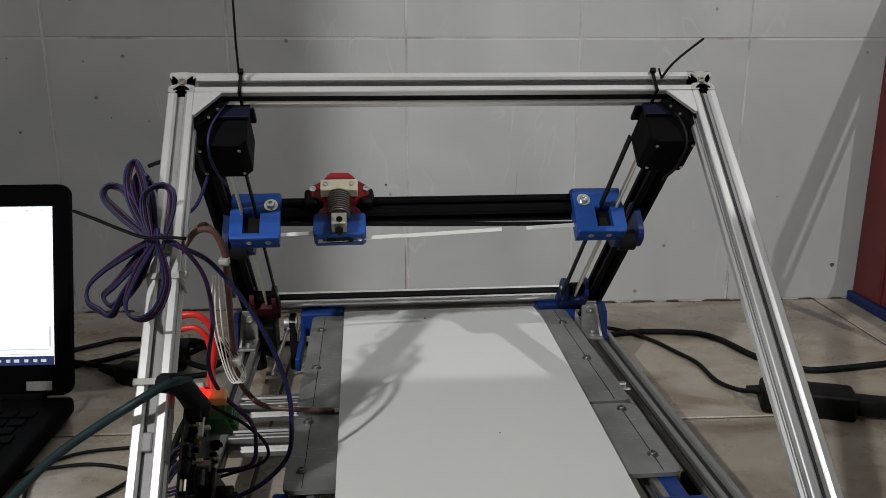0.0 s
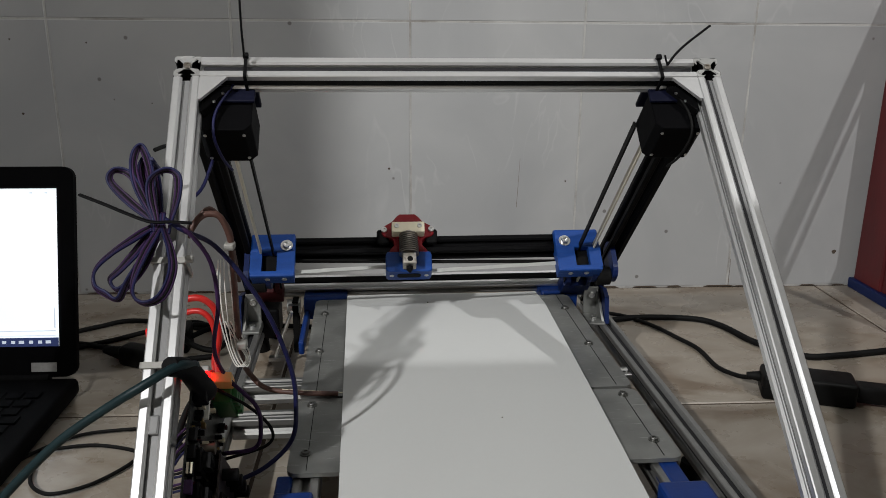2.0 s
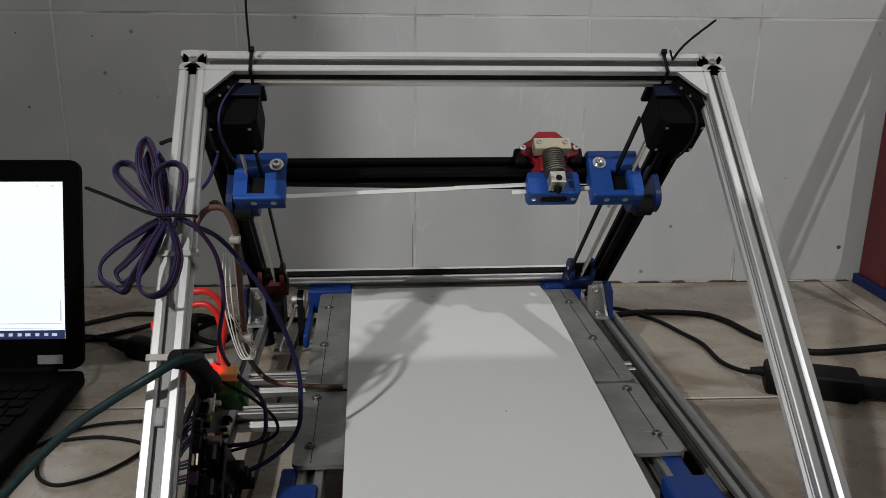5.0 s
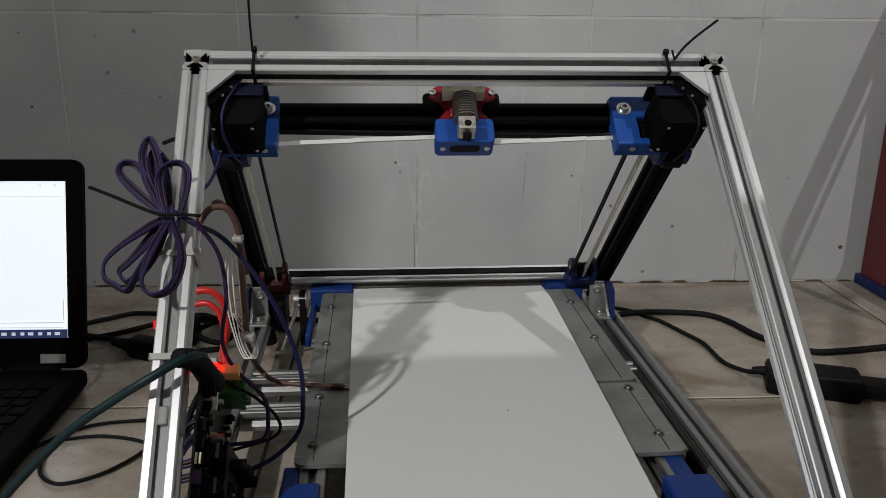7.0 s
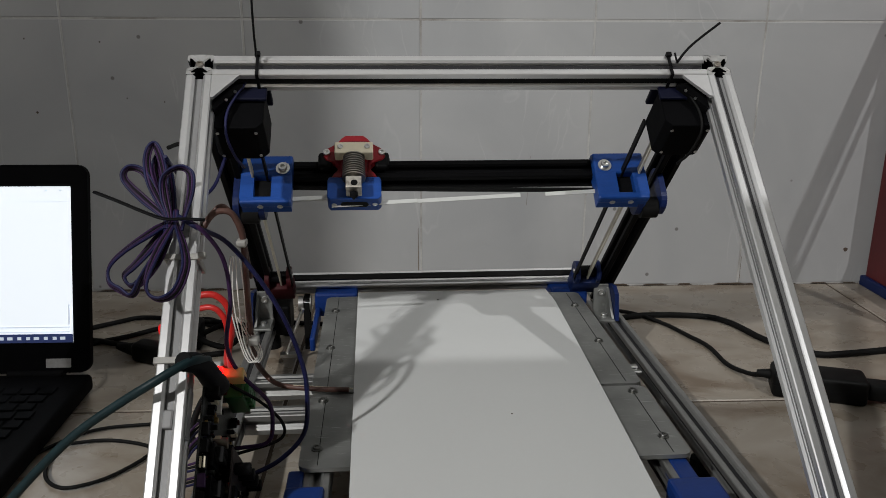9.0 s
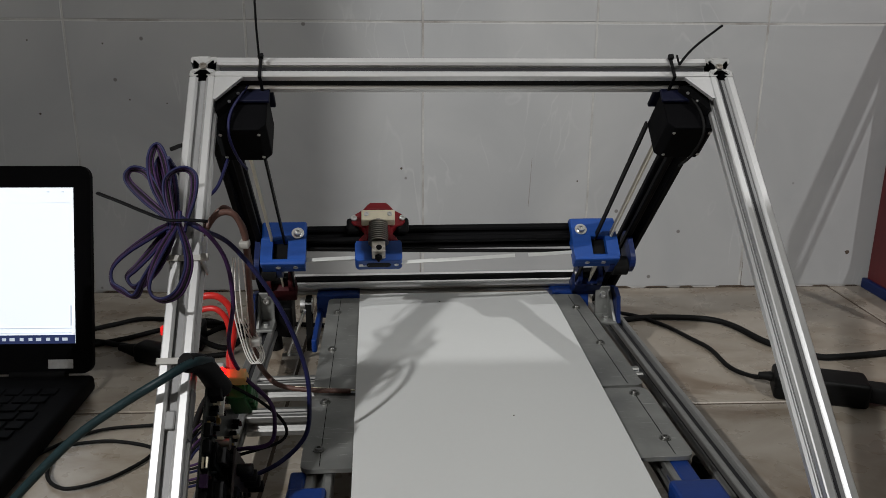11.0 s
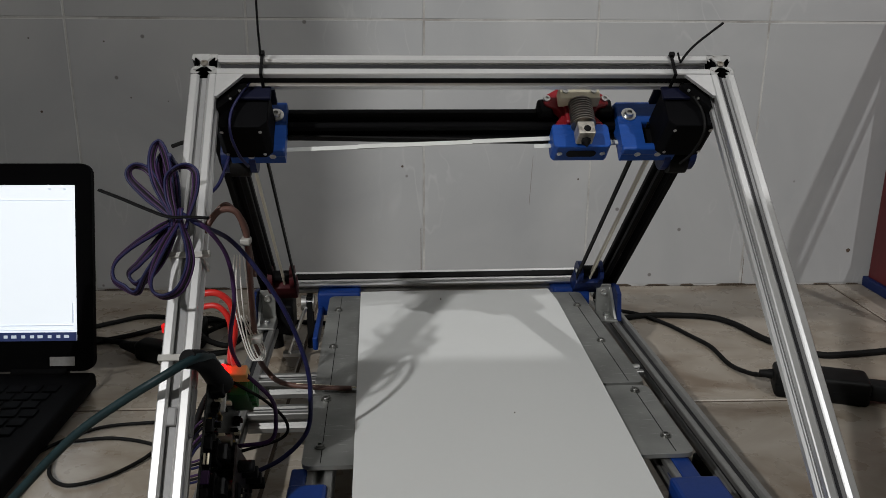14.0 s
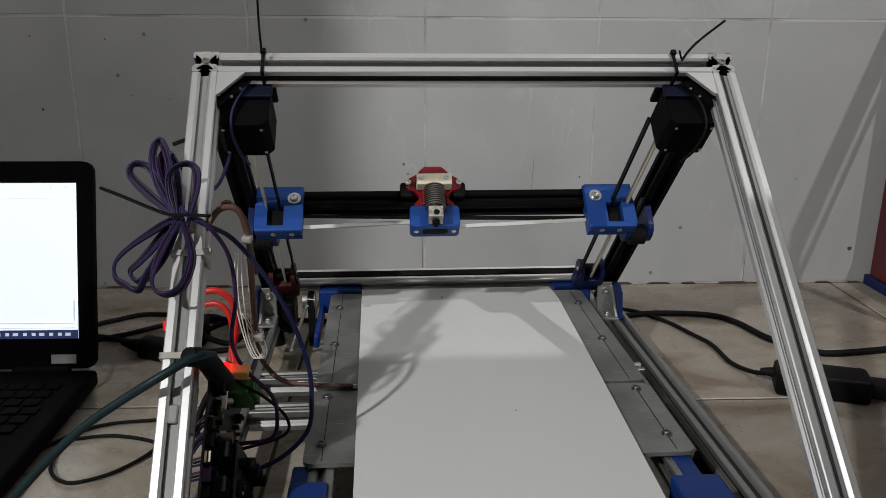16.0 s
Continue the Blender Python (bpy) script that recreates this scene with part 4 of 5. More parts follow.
def wiring():
    rng = random.Random(11)
    # folded bundle of flat four-core motor cable tied to the strut
    def ribbon(outline, lean, swing):
        line = [Vector((x, y + swing * math.sin(math.pi * k / (len(outline) - 1)), z)) for k, (x, y, z) in enumerate(outline)]
        away = 0.007 if line[len(line) // 2].z < line[0].z else -0.007
        line = [line[0] + Vector((0.001, away, away))] + line + [line[-1] + Vector((-0.001, away, away))]
        for j, material in enumerate((M_DBLUEW, M_PURPLE, M_RUBBER, M_PURPLE)):
            shifted = []
            for k, p in enumerate(line):
                d = line[min(k + 1, len(line) - 1)] - line[max(k - 1, 0)]
                across = Vector((d.z, 0, -d.x)).normalized()
                axis = (across * math.sin(lean + 0.35 * math.sin(k * 1.3)) + Vector((0, 1, 0)) * math.cos(lean + 0.35 * math.sin(k * 1.3))).normalized()
                pinch = 0.55 if k in (0, 1, len(line) - 2, len(line) - 1) else 1.0
                shifted.append(p + axis * 0.0016 * pinch * (j - 1.5))
            cable("wire_loop", shifted, 0.00095, material, printer, "purple, blue and black flat motor cable folded into loops" if j == 0 else "")

    ribbon([(-0.2163, -0.1101, 0.2719), (-0.2330, -0.0980, 0.2840), (-0.2462, -0.0874, 0.2946), (-0.2484, -0.0815, 0.3005), (-0.2441, -0.0787, 0.3033), (-0.2356, -0.0815, 0.3005), (-0.2271, -0.0913, 0.2907), (-0.2146, -0.1076, 0.2744)], 0.75, -0.006)
    ribbon([(-0.2158, -0.1107, 0.2743), (-0.2280, -0.0926, 0.2924), (-0.2332, -0.0789, 0.3061), (-0.2326, -0.0694, 0.3156), (-0.2296, -0.0671, 0.3179), (-0.2247, -0.0742, 0.3108), (-0.2200, -0.0870, 0.2980), (-0.2135, -0.1092, 0.2758)], 0.9, -0.006)
    ribbon([(-0.2151, -0.1077, 0.2733), (-0.2252, -0.0897, 0.2913), (-0.2301, -0.0780, 0.3030), (-0.2279, -0.0719, 0.3091), (-0.2217, -0.0780, 0.3030), (-0.2167, -0.0897, 0.2913), (-0.2119, -0.1061, 0.2749)], 1.1, 0.003)
    ribbon([(-0.2122, -0.1173, 0.2757), (-0.2162, -0.1065, 0.2865), (-0.2185, -0.0953, 0.2977), (-0.2138, -0.0897, 0.3033), (-0.2060, -0.0884, 0.3046), (-0.2002, -0.0927, 0.3003), (-0.1992, -0.1039, 0.2891), (-0.2019, -0.1182, 0.2748)], 0.8, -0.006)
    ribbon([(-0.2159, -0.1123, 0.2697), (-0.2234, -0.1165, 0.2655), (-0.2391, -0.1259, 0.2561), (-0.2476, -0.1340, 0.2480), (-0.2465, -0.1421, 0.2399), (-0.2387, -0.1465, 0.2355), (-0.2303, -0.1495, 0.2325), (-0.2265, -0.1402, 0.2418), (-0.2172, -0.1239, 0.2581), (-0.2138, -0.1127, 0.2693)], 0.6, -0.006)
    ribbon([(-0.2163, -0.1108, 0.2682), (-0.2250, -0.1235, 0.2555), (-0.2345, -0.1338, 0.2452), (-0.2402, -0.1398, 0.2392), (-0.2326, -0.1448, 0.2342), (-0.2219, -0.1349, 0.2441), (-0.2153, -0.1205, 0.2585), (-0.2137, -0.1108, 0.2682)], 0.9, 0.003)
    ribbon([(-0.2086, -0.1212, 0.2718), (-0.2164, -0.1357, 0.2573), (-0.2205, -0.1497, 0.2433), (-0.2178, -0.1571, 0.2359), (-0.2094, -0.1599, 0.2331), (-0.2004, -0.1557, 0.2373), (-0.1966, -0.1439, 0.2491), (-0.1998, -0.1337, 0.2593), (-0.2071, -0.1212, 0.2718)], 0.8, -0.006)
    cable("motor_lead", [(-0.2230, -0.062, 0.3135), (-0.2170, -0.050, 0.3145), (-0.2080, -0.036, 0.3120), (-0.2030, -0.025, 0.306)], 0.0016, M_RUBBER, printer)
    zip_tie([(-0.1865, -0.1278, 0.2752), (-0.1997, -0.1270, 0.2760), (-0.2132, -0.1268, 0.2762), (-0.2279, -0.1226, 0.2804), (-0.2463, -0.1163, 0.2867), (-0.2620, -0.1113, 0.2917)], r=0.0020, label="black zip tie with a long loose tail")
    # wires leading from the bundle to the board
    cable("motor_wire", [(-0.2084, -0.1151, 0.2759), (-0.1925, -0.1226, 0.2684), (-0.179, -0.099, 0.2516), (-0.1591, -0.099, 0.2257), (-0.1416, -0.099, 0.193), (-0.1294, -0.099, 0.1546), (-0.127, -0.10, 0.126), (-0.131, -0.10, 0.097), (-0.149, -0.11, 0.081), (-0.172, -0.12, 0.074), (-0.190, -0.14, 0.076)], 0.0018, M_DBLUEW, printer, "dark purple motor wire")
    cable("motor_wire", [(-0.2071, -0.1160, 0.2750), (-0.1904, -0.1234, 0.2676), (-0.1796, -0.1125, 0.2434), (-0.1765, -0.1125, 0.212), (-0.180, -0.12, 0.182), (-0.173, -0.12, 0.160), (-0.154, -0.12, 0.137), (-0.151, -0.12, 0.119), (-0.156, -0.12, 0.102), (-0.180, -0.12, 0.098)], 0.0016, M_PURPLE, printer)
    cable("motor_wire", [(-0.180, -0.12, 0.15), (-0.160, -0.11, 0.130), (-0.145, -0.11, 0.112), (-0.149, -0.11, 0.098), (-0.18, -0.12, 0.093)], 0.0012, M_RUBBER, printer)
    cable("motor_wire", [(-0.192, -0.10, 0.145), (-0.202, -0.12, 0.135), (-0.205, -0.14, 0.12), (-0.19, -0.15, 0.11)], 0.0024, M_RUBBER, printer)
    for pts in ([(-0.2074, -0.150, 0.120), (-0.2026, -0.155, 0.131), (-0.1951, -0.157, 0.1397), (-0.186, -0.157, 0.1435)],
                [(-0.2056, -0.155, 0.1163), (-0.2006, -0.160, 0.125), (-0.1926, -0.162, 0.1336), (-0.185, -0.162, 0.138)],
                [(-0.2069, -0.162, 0.1104), (-0.2009, -0.166, 0.1136), (-0.1929, -0.167, 0.1168), (-0.186, -0.166, 0.118)],
                [(-0.2074, -0.168, 0.1025), (-0.1994, -0.172, 0.1067), (-0.1925, -0.172, 0.1088), (-0.186, -0.170, 0.110)]):
        for j in range(3):
            cable("board_wire", [(x + 0.0006 * j, y - 0.0012 * j, z - 0.0017 * j) for x, y, z in pts], 0.0009, (M_PURPLE, M_RUBBER, M_DBLUEW)[j], printer, "dark wire plugged into the board edge" if j == 0 else "")
    # brown sleeved loom to the bed
    cable("sleeved_loom", [(-0.197, -0.10, 0.258), (-0.1894, -0.095, 0.2694), (-0.1824, -0.0927, 0.2728), (-0.1745, -0.092, 0.270), (-0.1695, -0.09, 0.256), (-0.169, -0.088, 0.2444), (-0.170, -0.08, 0.218), (-0.173, -0.06, 0.177), (-0.178, -0.02, 0.128), (-0.176, 0.020, 0.092), (-0.162, 0.012, 0.085), (-0.133, 0.004, 0.084), (-0.100, 0.001, 0.0835)], 0.0024, M_BROWN, printer, "brown sleeved cable loom")
    cable("sleeved_loom", [(-0.1975, -0.09, 0.2604), (-0.1908, -0.085, 0.269), (-0.1834, -0.0827, 0.2743), (-0.1764, -0.0827, 0.268), (-0.1703, -0.0827, 0.2574), (-0.169, -0.08, 0.240), (-0.168, -0.07, 0.215)], 0.0017, M_BROWN, printer)
    for k in range(4):
        e = (-0.0032, -0.0014, 0.0008, 0.0036)[k]
        cable("thin_white_wire", [(-0.183 + e, -0.05, 0.226), (-0.184 + e * 1.8, -0.05, 0.192), (-0.181 + e, -0.05, 0.155), (-0.174 + e, -0.052, 0.137), (-0.168 + e * 0.5, -0.052, 0.144), (-0.175 + e, -0.05, 0.160), (-0.181 + e, -0.05, 0.175)], 0.00055, M_WHITE, printer, "thin white wires" if k == 0 else "")
    cable("white_wire_end", [(-0.150, 0.008, 0.086), (-0.125, 0.004, 0.0855), (-0.096, 0.000, 0.0848)], 0.0007, M_IVORY, printer)
    # red power wires
    cable("power_wire", [(-0.232, -0.02, 0.178), (-0.218, -0.02, 0.184), (-0.206, -0.02, 0.183), (-0.197, -0.02, 0.172), (-0.196, -0.02, 0.150), (-0.200, -0.025, 0.128), (-0.190, -0.06, 0.125), (-0.184, -0.115, 0.160)], 0.0030, M_REDW, printer, "bright red power wire")
    cable("power_wire", [(-0.228, -0.015, 0.169), (-0.210, -0.018, 0.172), (-0.200, -0.02, 0.160), (-0.199, -0.022, 0.135), (-0.190, -0.06, 0.130)], 0.0026, M_REDW, printer)
    # data cable curving off the board to the laptop
    cable("data_cable", [(-0.182, -0.170, 0.192), (-0.190, -0.188, 0.199), (-0.210, -0.20, 0.191), (-0.231, -0.20, 0.178), (-0.257, -0.20, 0.160), (-0.280, -0.20, 0.139), (-0.308, -0.20, 0.110), (-0.345, -0.19, 0.07), (-0.38, -0.17, 0.03), (-0.42, -0.12, 0.006), (-0.47, -0.05, 0.005)], 0.0030, M_TEAL, printer, "dark teal data cable")
    # ties round the strut
    for z in (-0.172, -0.247):
        bm = bmesh.new()
        tx = XL - 0.021 * (z + 0.01)
        box(bm, tx - 0.0118, tx + 0.0118, -0.0118, -0.0104, z - 0.0022, z + 0.0022, 0.0004, FRAME)
        box(bm, tx + 0.0104, tx + 0.0118, -0.0118, 0.0118, z - 0.0022, z + 0.0022, 0.0004, FRAME)
        box(bm, tx - 0.0118, tx - 0.0104, -0.0118, 0.0118, z - 0.0022, z + 0.0022, 0.0004, FRAME)
        box(bm, tx + 0.0110, tx + 0.0165, -0.014, -0.010, z - 0.0022, z + 0.0022, 0.0008, FRAME)
        part("cable_tie", bm, M_NYLON, printer, "white cable tie round the strut")
    bm = box(bmesh.new(), -0.176, -0.168, -0.058, -0.048, 0.153, 0.159, 0.001)
    part("cable_tie", bm, M_NYLON, printer)
    bm = box(bmesh.new(), -0.173, -0.166, -0.096, -0.086, 0.246, 0.251, 0.001)
    part("cable_tie", bm, M_NYLON, printer)
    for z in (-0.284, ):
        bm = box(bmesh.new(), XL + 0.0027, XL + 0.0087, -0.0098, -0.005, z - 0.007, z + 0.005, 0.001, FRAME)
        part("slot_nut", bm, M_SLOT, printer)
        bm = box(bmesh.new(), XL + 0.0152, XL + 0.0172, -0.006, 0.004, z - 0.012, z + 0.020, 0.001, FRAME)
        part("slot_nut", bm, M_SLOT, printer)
    # black ties hanging the motor wires from the top bar
    for x, tail in ((-0.164, [(-0.164, -0.004, 0.377), (-0.1640, -0.010, 0.399), (-0.164, -0.012, 0.432), (-0.165, -0.013, 0.46)]),
                    (0.171, [(0.1715, -0.014, 0.3715), (0.1780, -0.014, 0.3805), (0.1865, -0.014, 0.3888), (0.2043, -0.014, 0.4027)])):
        bm = bmesh.new()
        r = 0.0118
        box(bm, x - 0.0013, x + 0.0013, -r, -r + 0.0014, -r, r, 0.0004, FRAME)
        box(bm, x - 0.0013, x + 0.0013, -r, r, -r, -r + 0.0014, 0.0004, FRAME)
        box(bm, x - 0.0013, x + 0.0013, -r, r, r - 0.0014, r, 0.0004, FRAME)
        box(bm, x - 0.0022, x + 0.0022, -r - 0.0025, -r + 0.001, r - 0.005, r - 0.001, 0.0006, FRAME)
        part("zip_tie", bm, M_BLACK, printer, "black zip tie round the top bar")
        zip_tie(tail, "zip_tie_tail", r=0.0018)
    zip_tie([(0.1710, -0.015, 0.3730), (0.1698, -0.015, 0.3765), (0.1688, -0.015, 0.3795)], "zip_tie_tail")
    # motor leads
    for s, x in ((1, -0.181), (-1, 0.187)):
        cable("motor_lead", [(x + s * 0.0100, 0.010, 0.3590), (x + s * 0.0045, 0.001, 0.3525), (x - s * 0.0060, -0.013, 0.3350), (x - s * 0.0072, -0.022, 0.3176), (x - s * 0.0030, -0.012, 0.2980), (x + s * 0.001, 0.004, 0.286)], 0.0012, M_DBLUEW if s > 0 else M_RUBBER, printer)
    cable("motor_lead", [(XL + 0.020, 0.030, 0.312), (XL + 0.013, 0.012, 0.295), (XL + 0.006, -0.01, 0.274), (XL - 0.002, -0.03, 0.270), (XL - 0.008, -0.05, 0.285), (XL - 0.01, -0.09, 0.312)], 0.0014, M_DBLUEW, printer)


wiring()


# ---- things round the printer ----
def laptop():
    x1, x0, hinge, front = -0.177, -0.540, 0.838, 0.592
    root = tagged(empty("laptop", pose((x0 + x1) / 2, (hinge + front) / 2, 0)), "open black laptop with bright white screen on the floor", "laptop")
    cx, cy = (x0 + x1) / 2, (hinge + front) / 2
    w, d = x1 - x0, hinge - front
    bm = bmesh.new()
    box(bm, -w / 2, w / 2, -d / 2, d / 2, 0.003, 0.022, 0.005, None, 3)
    base = smooth(part("base", bm, M_LAPTOP, root))
    for px in (-w / 2 + 0.03, w / 2 - 0.03):
        for py in (-d / 2 + 0.03, d / 2 - 0.03):
            part("rubber_foot", cyl(bmesh.new(), 0.006, 0, 0.004, Matrix.Translation((px, py, 0)), 16), M_RUBBER, base)
    key = bmesh.new()
    box(key, -0.0078, 0.0078, -0.0075, 0.0075, 0, 0.0018, 0.0008, None, 1)
    first = part("key", key, M_KEY, base)
    first.location = (w / 2 - 0.030, d / 2 - 0.045, 0.0221)
    for r in range(6):
        for k in range(18):
            if r == 0 and k == 0:
                continue
            ob = new("key", first.data)
            ob.parent = base
            ob.location = (w / 2 - 0.030 - 0.0186 * k - 0.003 * (r % 3), d / 2 - 0.045 - 0.0182 * r, 0.0221)
    bm = box(bmesh.new(), -0.075, 0.035, -d / 2 + 0.012, -d / 2 + 0.075, 0.0220, 0.0226, 0.0002)
    part("touchpad", bm, M_KEY, base)
    bm = box(bmesh.new(), w / 2 - 0.030, w / 2 - 0.012, -d / 2 + 0.020, -d / 2 + 0.040, 0.0220, 0.0224)
    part("sticker", bm, M_SILVER, base)
    lid_m = Matrix.Translation((0, d / 2 - 0.002, 0.022)) @ pose(0, 0, 0, -15)
    bm = bmesh.new()
    prism(bm, rounded(w, 0.230, 0.012, 6, 0, 0.117), -0.004, 0.004, lid_m)
    lid = smooth(part("lid", bm, M_LAPTOP, root), 30)
    fx = w / 2 - 0.018
    bm = box(bmesh.new(), -fx, fx, -0.0052, -0.0045, 0.036, 0.208, 0, lid_m)
    screen = part("screen", bm, M_SCREEN, lid, "glowing white page")
    bm = box(bmesh.new(), -fx, fx, -0.0060, -0.0053, 0.036, 0.0455, 0, lid_m)
    part("taskbar", bm, M_BAR, lid, "dark task bar")
    for k in range(9):
        xk = fx - 0.010 - 0.0095 * k
        bm = box(bmesh.new(), xk - (0.002 if k % 3 else 0.0035), xk + 0.002, -0.0066, -0.0061, 0.0392, 0.0425, 0, lid_m)
        part("icon", bm, M_UI, lid)
    for z0, z1 in ((0.0475, 0.0482), (0.1910, 0.1916), (0.0525, 0.0535)):
        bm = box(bmesh.new(), -fx, fx - 0.003, -0.0060, -0.0053, z0, z1, 0, lid_m)
        part("window_edge", bm, M_UI, lid)
    bm = box(bmesh.new(), fx - 0.0045, fx - 0.003, -0.0060, -0.0053, 0.056, 0.078, 0, lid_m)
    part("scroll_bar", bm, M_UI, lid)
    for k in range(2):
        bm = box(bmesh.new(), fx - 0.012 - 0.016 * k, fx - 0.009 - 0.016 * k, -0.0060, -0.0053, 0.2025, 0.2045, 0, lid_m)
        part("window_button", bm, M_UI, lid)
    bm = box(bmesh.new(), w / 2 - 0.048, w / 2 - 0.021, -0.0048, -0.0042, 0.008, 0.018, 0, lid_m)
    part("sticker", bm, M_SILVER, lid, "small silver sticker")
    for px in (-w / 2 + 0.06, w / 2 - 0.06):
        bm = cyl(bmesh.new(), 0.006, -0.03, 0.03, Matrix.Translation((px, d / 2 - 0.003, 0.022)) @ pose(0, 0, 0, 0, 90), 16)
        smooth(part("hinge", bm, M_BLACK, root))


laptop()


def adapter():
    root = tagged(empty("power_adapter", pose(0.634, 0.796, 0, 0, 0, -18)), "black power adapter brick lying on the floor", "power adapter")
    bm = box(bmesh.new(), -0.052, 0.046, -0.020, 0.020, 0.0, 0.029, 0.005, None, 3)
    smooth(part("case", bm, M_ADAPT, root))
    bm = box(bmesh.new(), -0.0521, 0.0461, -0.0202, 0.0202, 0.0142, 0.0148)
    part("seam", bm, M_RUBBER, root)
    bm = bmesh.new()
    cyl(bm, 0.006, 0, 0.014, Matrix.Translation((-0.052, 0.008, 0.016)) @ pose(0, 0, 0, 0, -90), 14, 0.0036)
    smooth(part("strain_relief", bm, M_RUBBER, root))
    bm = box(bmesh.new(), 0.045, 0.082, -0.011, 0.011, 0.004, 0.024, 0.004)
    smooth(part("mains_plug", bm, M_ADAPT, root))


adapter()


def floor_cable(points, r, label, material=M_RUBBER, name="floor_cable"):
    ob = cable(name, points, r, material)
    tagged(ob, label, "cable", "cables on the floor")
    return ob


Z = 0.0035
floor_cable([(0.44, 1.07, Z), (0.49, 1.050, Z), (0.523, 1.010, Z), (0.543, 0.965, Z), (0.557, 0.928, Z), (0.560, 0.875, Z), (0.571, 0.845, 0.006), (0.578, 0.826, 0.012), (0.588, 0.8195, 0.016)], 0.0028, "black low-voltage cable running over the floor to the adapter")
floor_cable([(0.42, 1.00, 0.004), (0.471, 1.029, 0.004), (0.517, 1.038, 0.0045), (0.587, 1.030, 0.0045), (0.616, 1.004, 0.0045), (0.634, 0.953, 0.0045), (0.650, 0.928, 0.0045), (0.682, 0.898, 0.0045), (0.717, 0.897, 0.0045), (0.790, 0.909, 0.0045), (0.90, 0.93, 0.0045)], 0.0042, "thick black mains cable curving over the floor tiles")
floor_cable([(0.706, 0.772, 0.013), (0.735, 0.765, 0.008), (0.78, 0.77, 0.0045), (0.86, 0.80, 0.0045), (0.98, 0.82, 0.0045)], 0.0042, "thick black mains lead leaving the adapter")
floor_cable([(-0.33, 0.95, Z), (-0.25, 1.016, Z), (-0.223, 1.036, Z), (-0.191, 1.055, Z), (-0.134, 1.045, Z), (-0.08, 1.022, Z), (0.0, 1.03, Z), (0.08, 1.02, Z)], 0.0033, "black cable lying behind the printer")
floor_cable([(-0.30, 0.90, Z), (-0.23, 0.962, Z), (-0.192, 0.986, Z), (-0.156, 1.014, Z), (-0.10, 1.035, 0.008), (-0.05, 1.0, 0.007), (0.02, 0.99, Z)], 0.0033, "black cable crossing others on the floor")
floor_cable([(-0.30, 0.985, Z), (-0.232, 0.977, Z), (-0.193, 0.958, 0.006), (-0.157, 0.944, 0.006), (-0.11, 0.92, Z), (-0.05, 0.93, Z)], 0.0036, "black cable beside the laptop")
floor_cable([(-0.20, 0.66, 0.003), (-0.178, 0.705, 0.003), (-0.154, 0.734, 0.003), (-0.131, 0.747, 0.003), (-0.09, 0.753, 0.003), (-0.03, 0.76, 0.003)], 0.0018, "thin black lead looping out from under the laptop")
floor_cable([(-0.168, 0.720, 0.003), (-0.166, 0.69, 0.003), (-0.157, 0.660, 0.003), (-0.142, 0.643, 0.003), (-0.125, 0.640, 0.003), (-0.099, 0.655, 0.003), (-0.076, 0.688, 0.003), (-0.078, 0.708, 0.003), (-0.122, 0.722, 0.003), (-0.165, 0.715, 0.003)], 0.0018, "thin black lead coiled in a loose loop on the floor")


def cable_blob():
    """A dark plug and coiled mains lead behind the strut."""
    root = tagged(empty("mains_plug", pose(-0.135, 0.945, 0)), "black plug with a red switch, lying among cables", "plug")
    turn = Matrix.Translation((-0.006, -0.026, 0)) @ pose(0, 0, 0, 0, 0, -24)
    bm = box(bmesh.new(), -0.018, 0.048, -0.013, 0.013, 0.0, 0.024, 0.006, turn, 3)
    smooth(part("body", bm, M_ADAPT, root))
    bm = cyl(bmesh.new(), 0.0095, 0, 0.030, turn @ Matrix.Translation((-0.017, 0, 0.0110)) @ pose(0, 0, 0, 0, -90), 14, 0.0040)
    smooth(part("strain_relief", bm, M_RUBBER, root))
    bm = box(bmesh.new(), 0.004, 0.050, 0.000, 0.034, 0.0, 0.034, 0.005, None, 3)
    smooth(part("switch_box", bm, M_ADAPT, root))
    bm = box(bmesh.new(), -0.0025, 0.0045, 0.006, 0.014, 0.0205, 0.0315, 0.001)
    part("red_switch", bm, M_PILOT, root, "lit red switch")
    floor_cable([(-0.10, 0.955, 0.012), (-0.06, 0.985, 0.02), (-0.035, 0.96, 0.02), (-0.05, 0.93, 0.012), (-0.085, 0.94, 0.02), (-0.09, 0.975, 0.026), (-0.06, 0.99, 0.018), (-0.02, 0.97, 0.005)], 0.0036, "coiled black mains lead")


cable_blob()


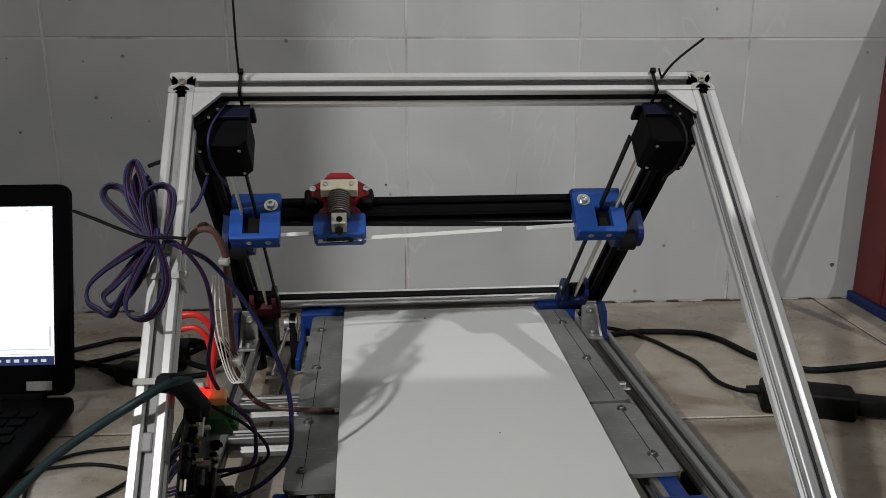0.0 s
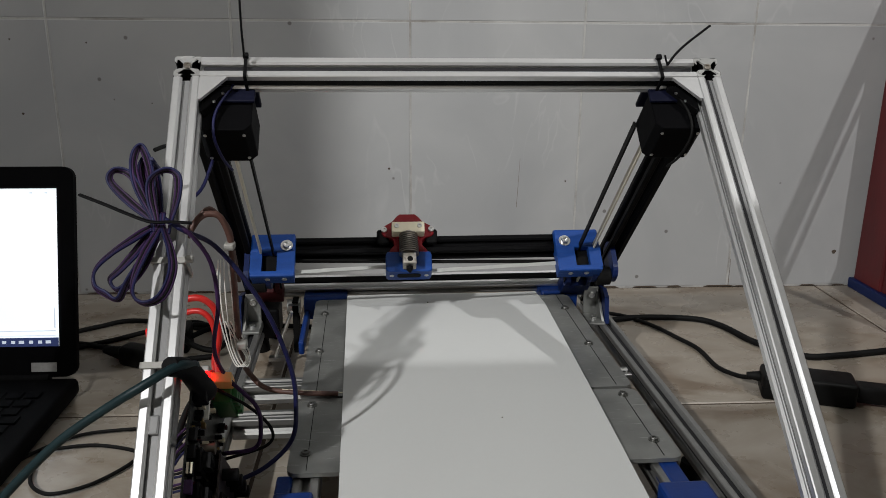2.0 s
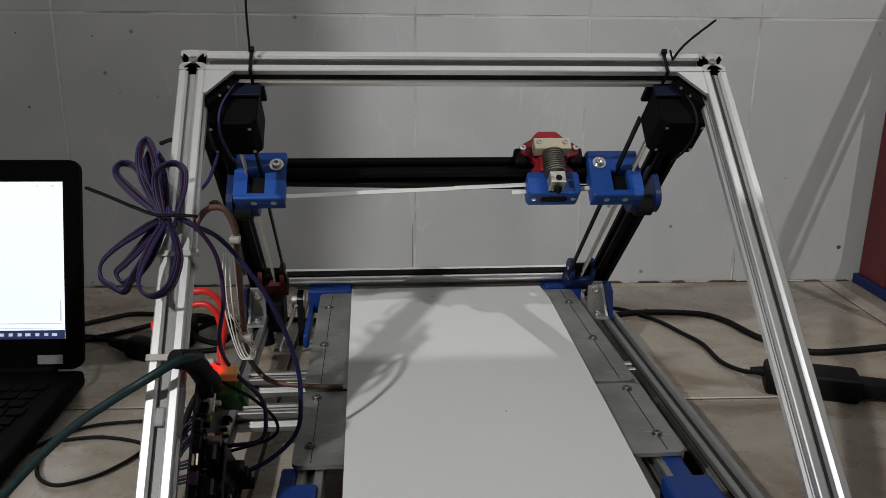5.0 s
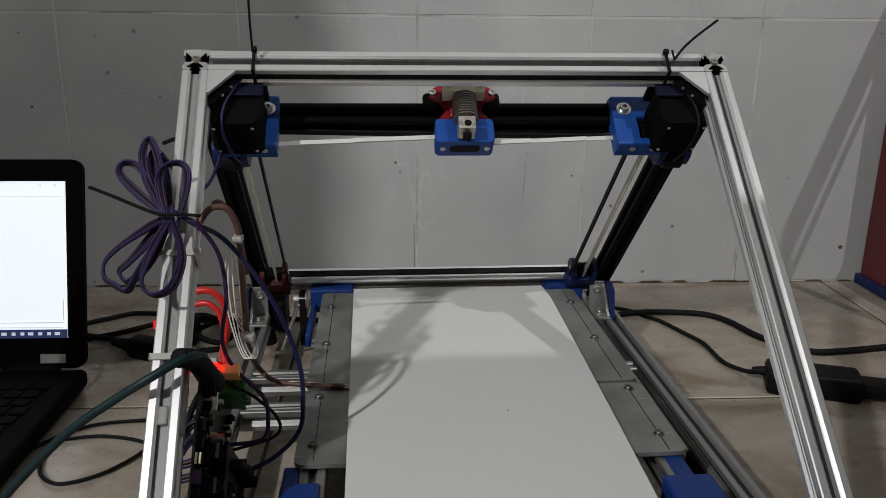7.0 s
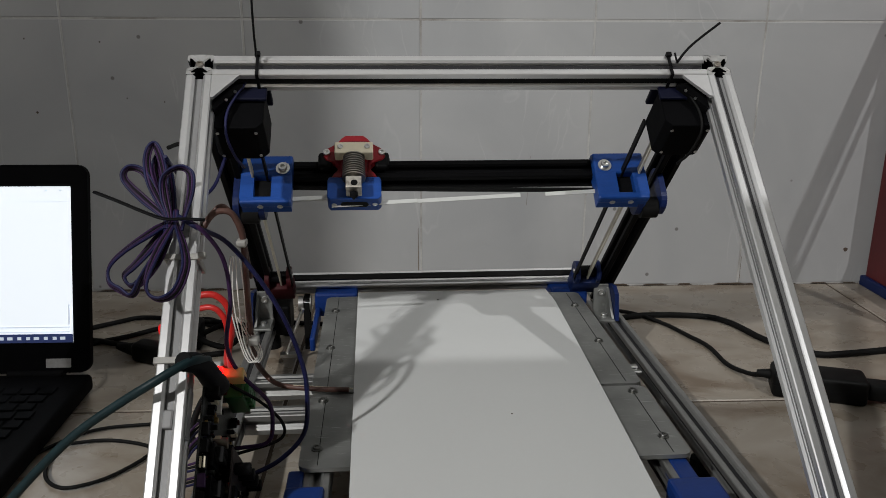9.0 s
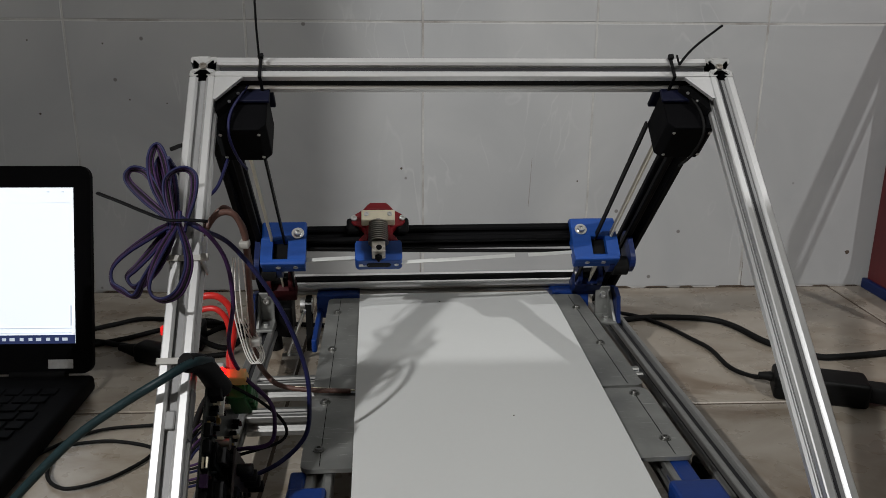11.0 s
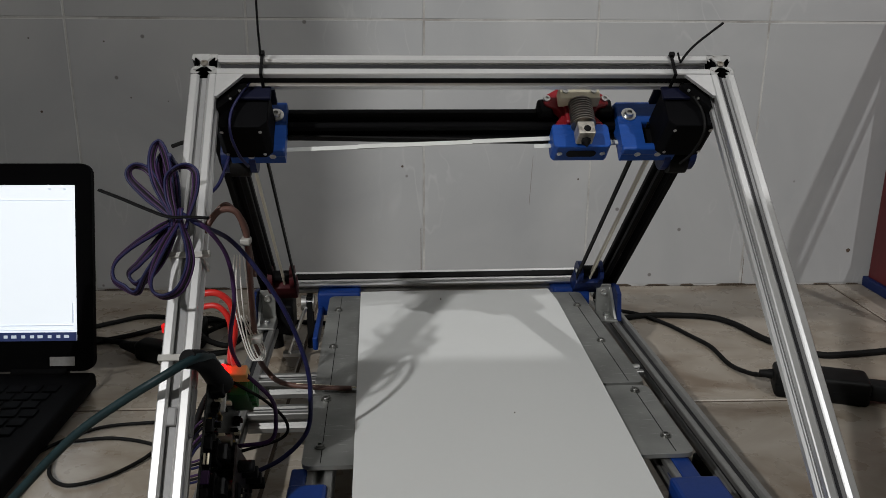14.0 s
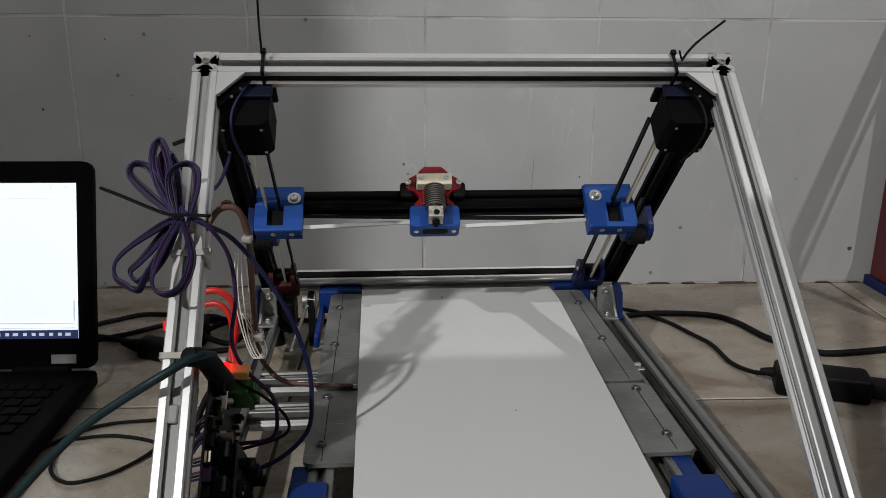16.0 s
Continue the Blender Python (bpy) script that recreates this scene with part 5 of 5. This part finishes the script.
def red_rack():
    root = tagged(empty("red_rack", pose(0.896, 1.0, 0)), "low dark red painted wooden rack with open side frames", "rack")
    for x0 in (0.0, 0.47):
        part("post", box(bmesh.new(), x0, x0 + 0.014, -0.200, -0.188, 0.014, 0.434, 0.002), M_REDWOOD, root)
        part("post", box(bmesh.new(), x0, x0 + 0.030, 0.098, 0.168, 0.014, 0.434, 0.003), M_REDWOOD, root)
        part("middle_rail", box(bmesh.new(), x0 + 0.001, x0 + 0.006, -0.188, 0.098, 0.366, 0.380, 0.0015), M_REDWOOD, root)
        part("bottom_rail", box(bmesh.new(), x0 + 0.003, x0 + 0.027, -0.188, 0.098, 0.014, 0.112, 0.003), M_REDWOOD, root)
        part("bead", box(bmesh.new(), x0 + 0.0005, x0 + 0.010, -0.188, 0.098, 0.1125, 0.118, 0.0015), M_REDWOOD, root)
        part("top_rail", box(bmesh.new(), x0, x0 + 0.012, -0.205, 0.170, 0.432, 0.486, 0.003), M_REDWOOD, root)
    part("shelf", box(bmesh.new(), 0.0275, 0.4725, -0.18, 0.16, 0.075, 0.095, 0.003), M_REDWOOD, root)
    part("plinth", box(bmesh.new(), -0.006, 0.50, -0.205, 0.172, 0.0, 0.016, 0.002), M_NAVY, root, "dark blue painted plinth")


red_rack()


# ---- movement ----
def motions():
    corners = [(0.0, -0.0938, 0.1895), (1.25, -0.0960, 0.3012), (3.40, 0.1013, 0.3020), (5.92, 0.1015, 0.0753), (5.97, 0.1015, 0.0753), (8.07, -0.0915, 0.0755), (8.10, -0.0915, 0.0755),
               (10.58, -0.0950, 0.3018), (10.64, -0.0955, 0.3018), (13.95, 0.1063, 0.0758), (16.0, -0.0185, 0.2161)]
    times = sorted({round(0.1 * k, 2) for k in range(161)} | {c[0] for c in corners})

    def place(t):
        for (t0, x0, d0), (t1, x1, d1) in zip(corners, corners[1:]):
            if t <= t1:
                w = (t - t0) / (t1 - t0)
                return x0 + (x1 - x0) * w, d0 + (d1 - d0) * w
        return corners[-1][1:]

    walk(gantry, [(t, TILT @ Matrix.Translation((0, place(t)[1], 0))) for t in times])
    walk(carriage, [(t, TILT @ Matrix.Translation((place(t)[0], place(t)[1], 0))) for t in times])
    for runs, slope, home in ((left_runs, SLOPE_A, -0.0960), (right_runs, SLOPE_B, 0.1063)):
        for share, run in zip((0.5, 1.0), runs):
            walk(run, [(t, Matrix.Translation(((place(t)[0] - home) * share, 0, (place(t)[0] - home) * share * slope))) for t in times])


motions()
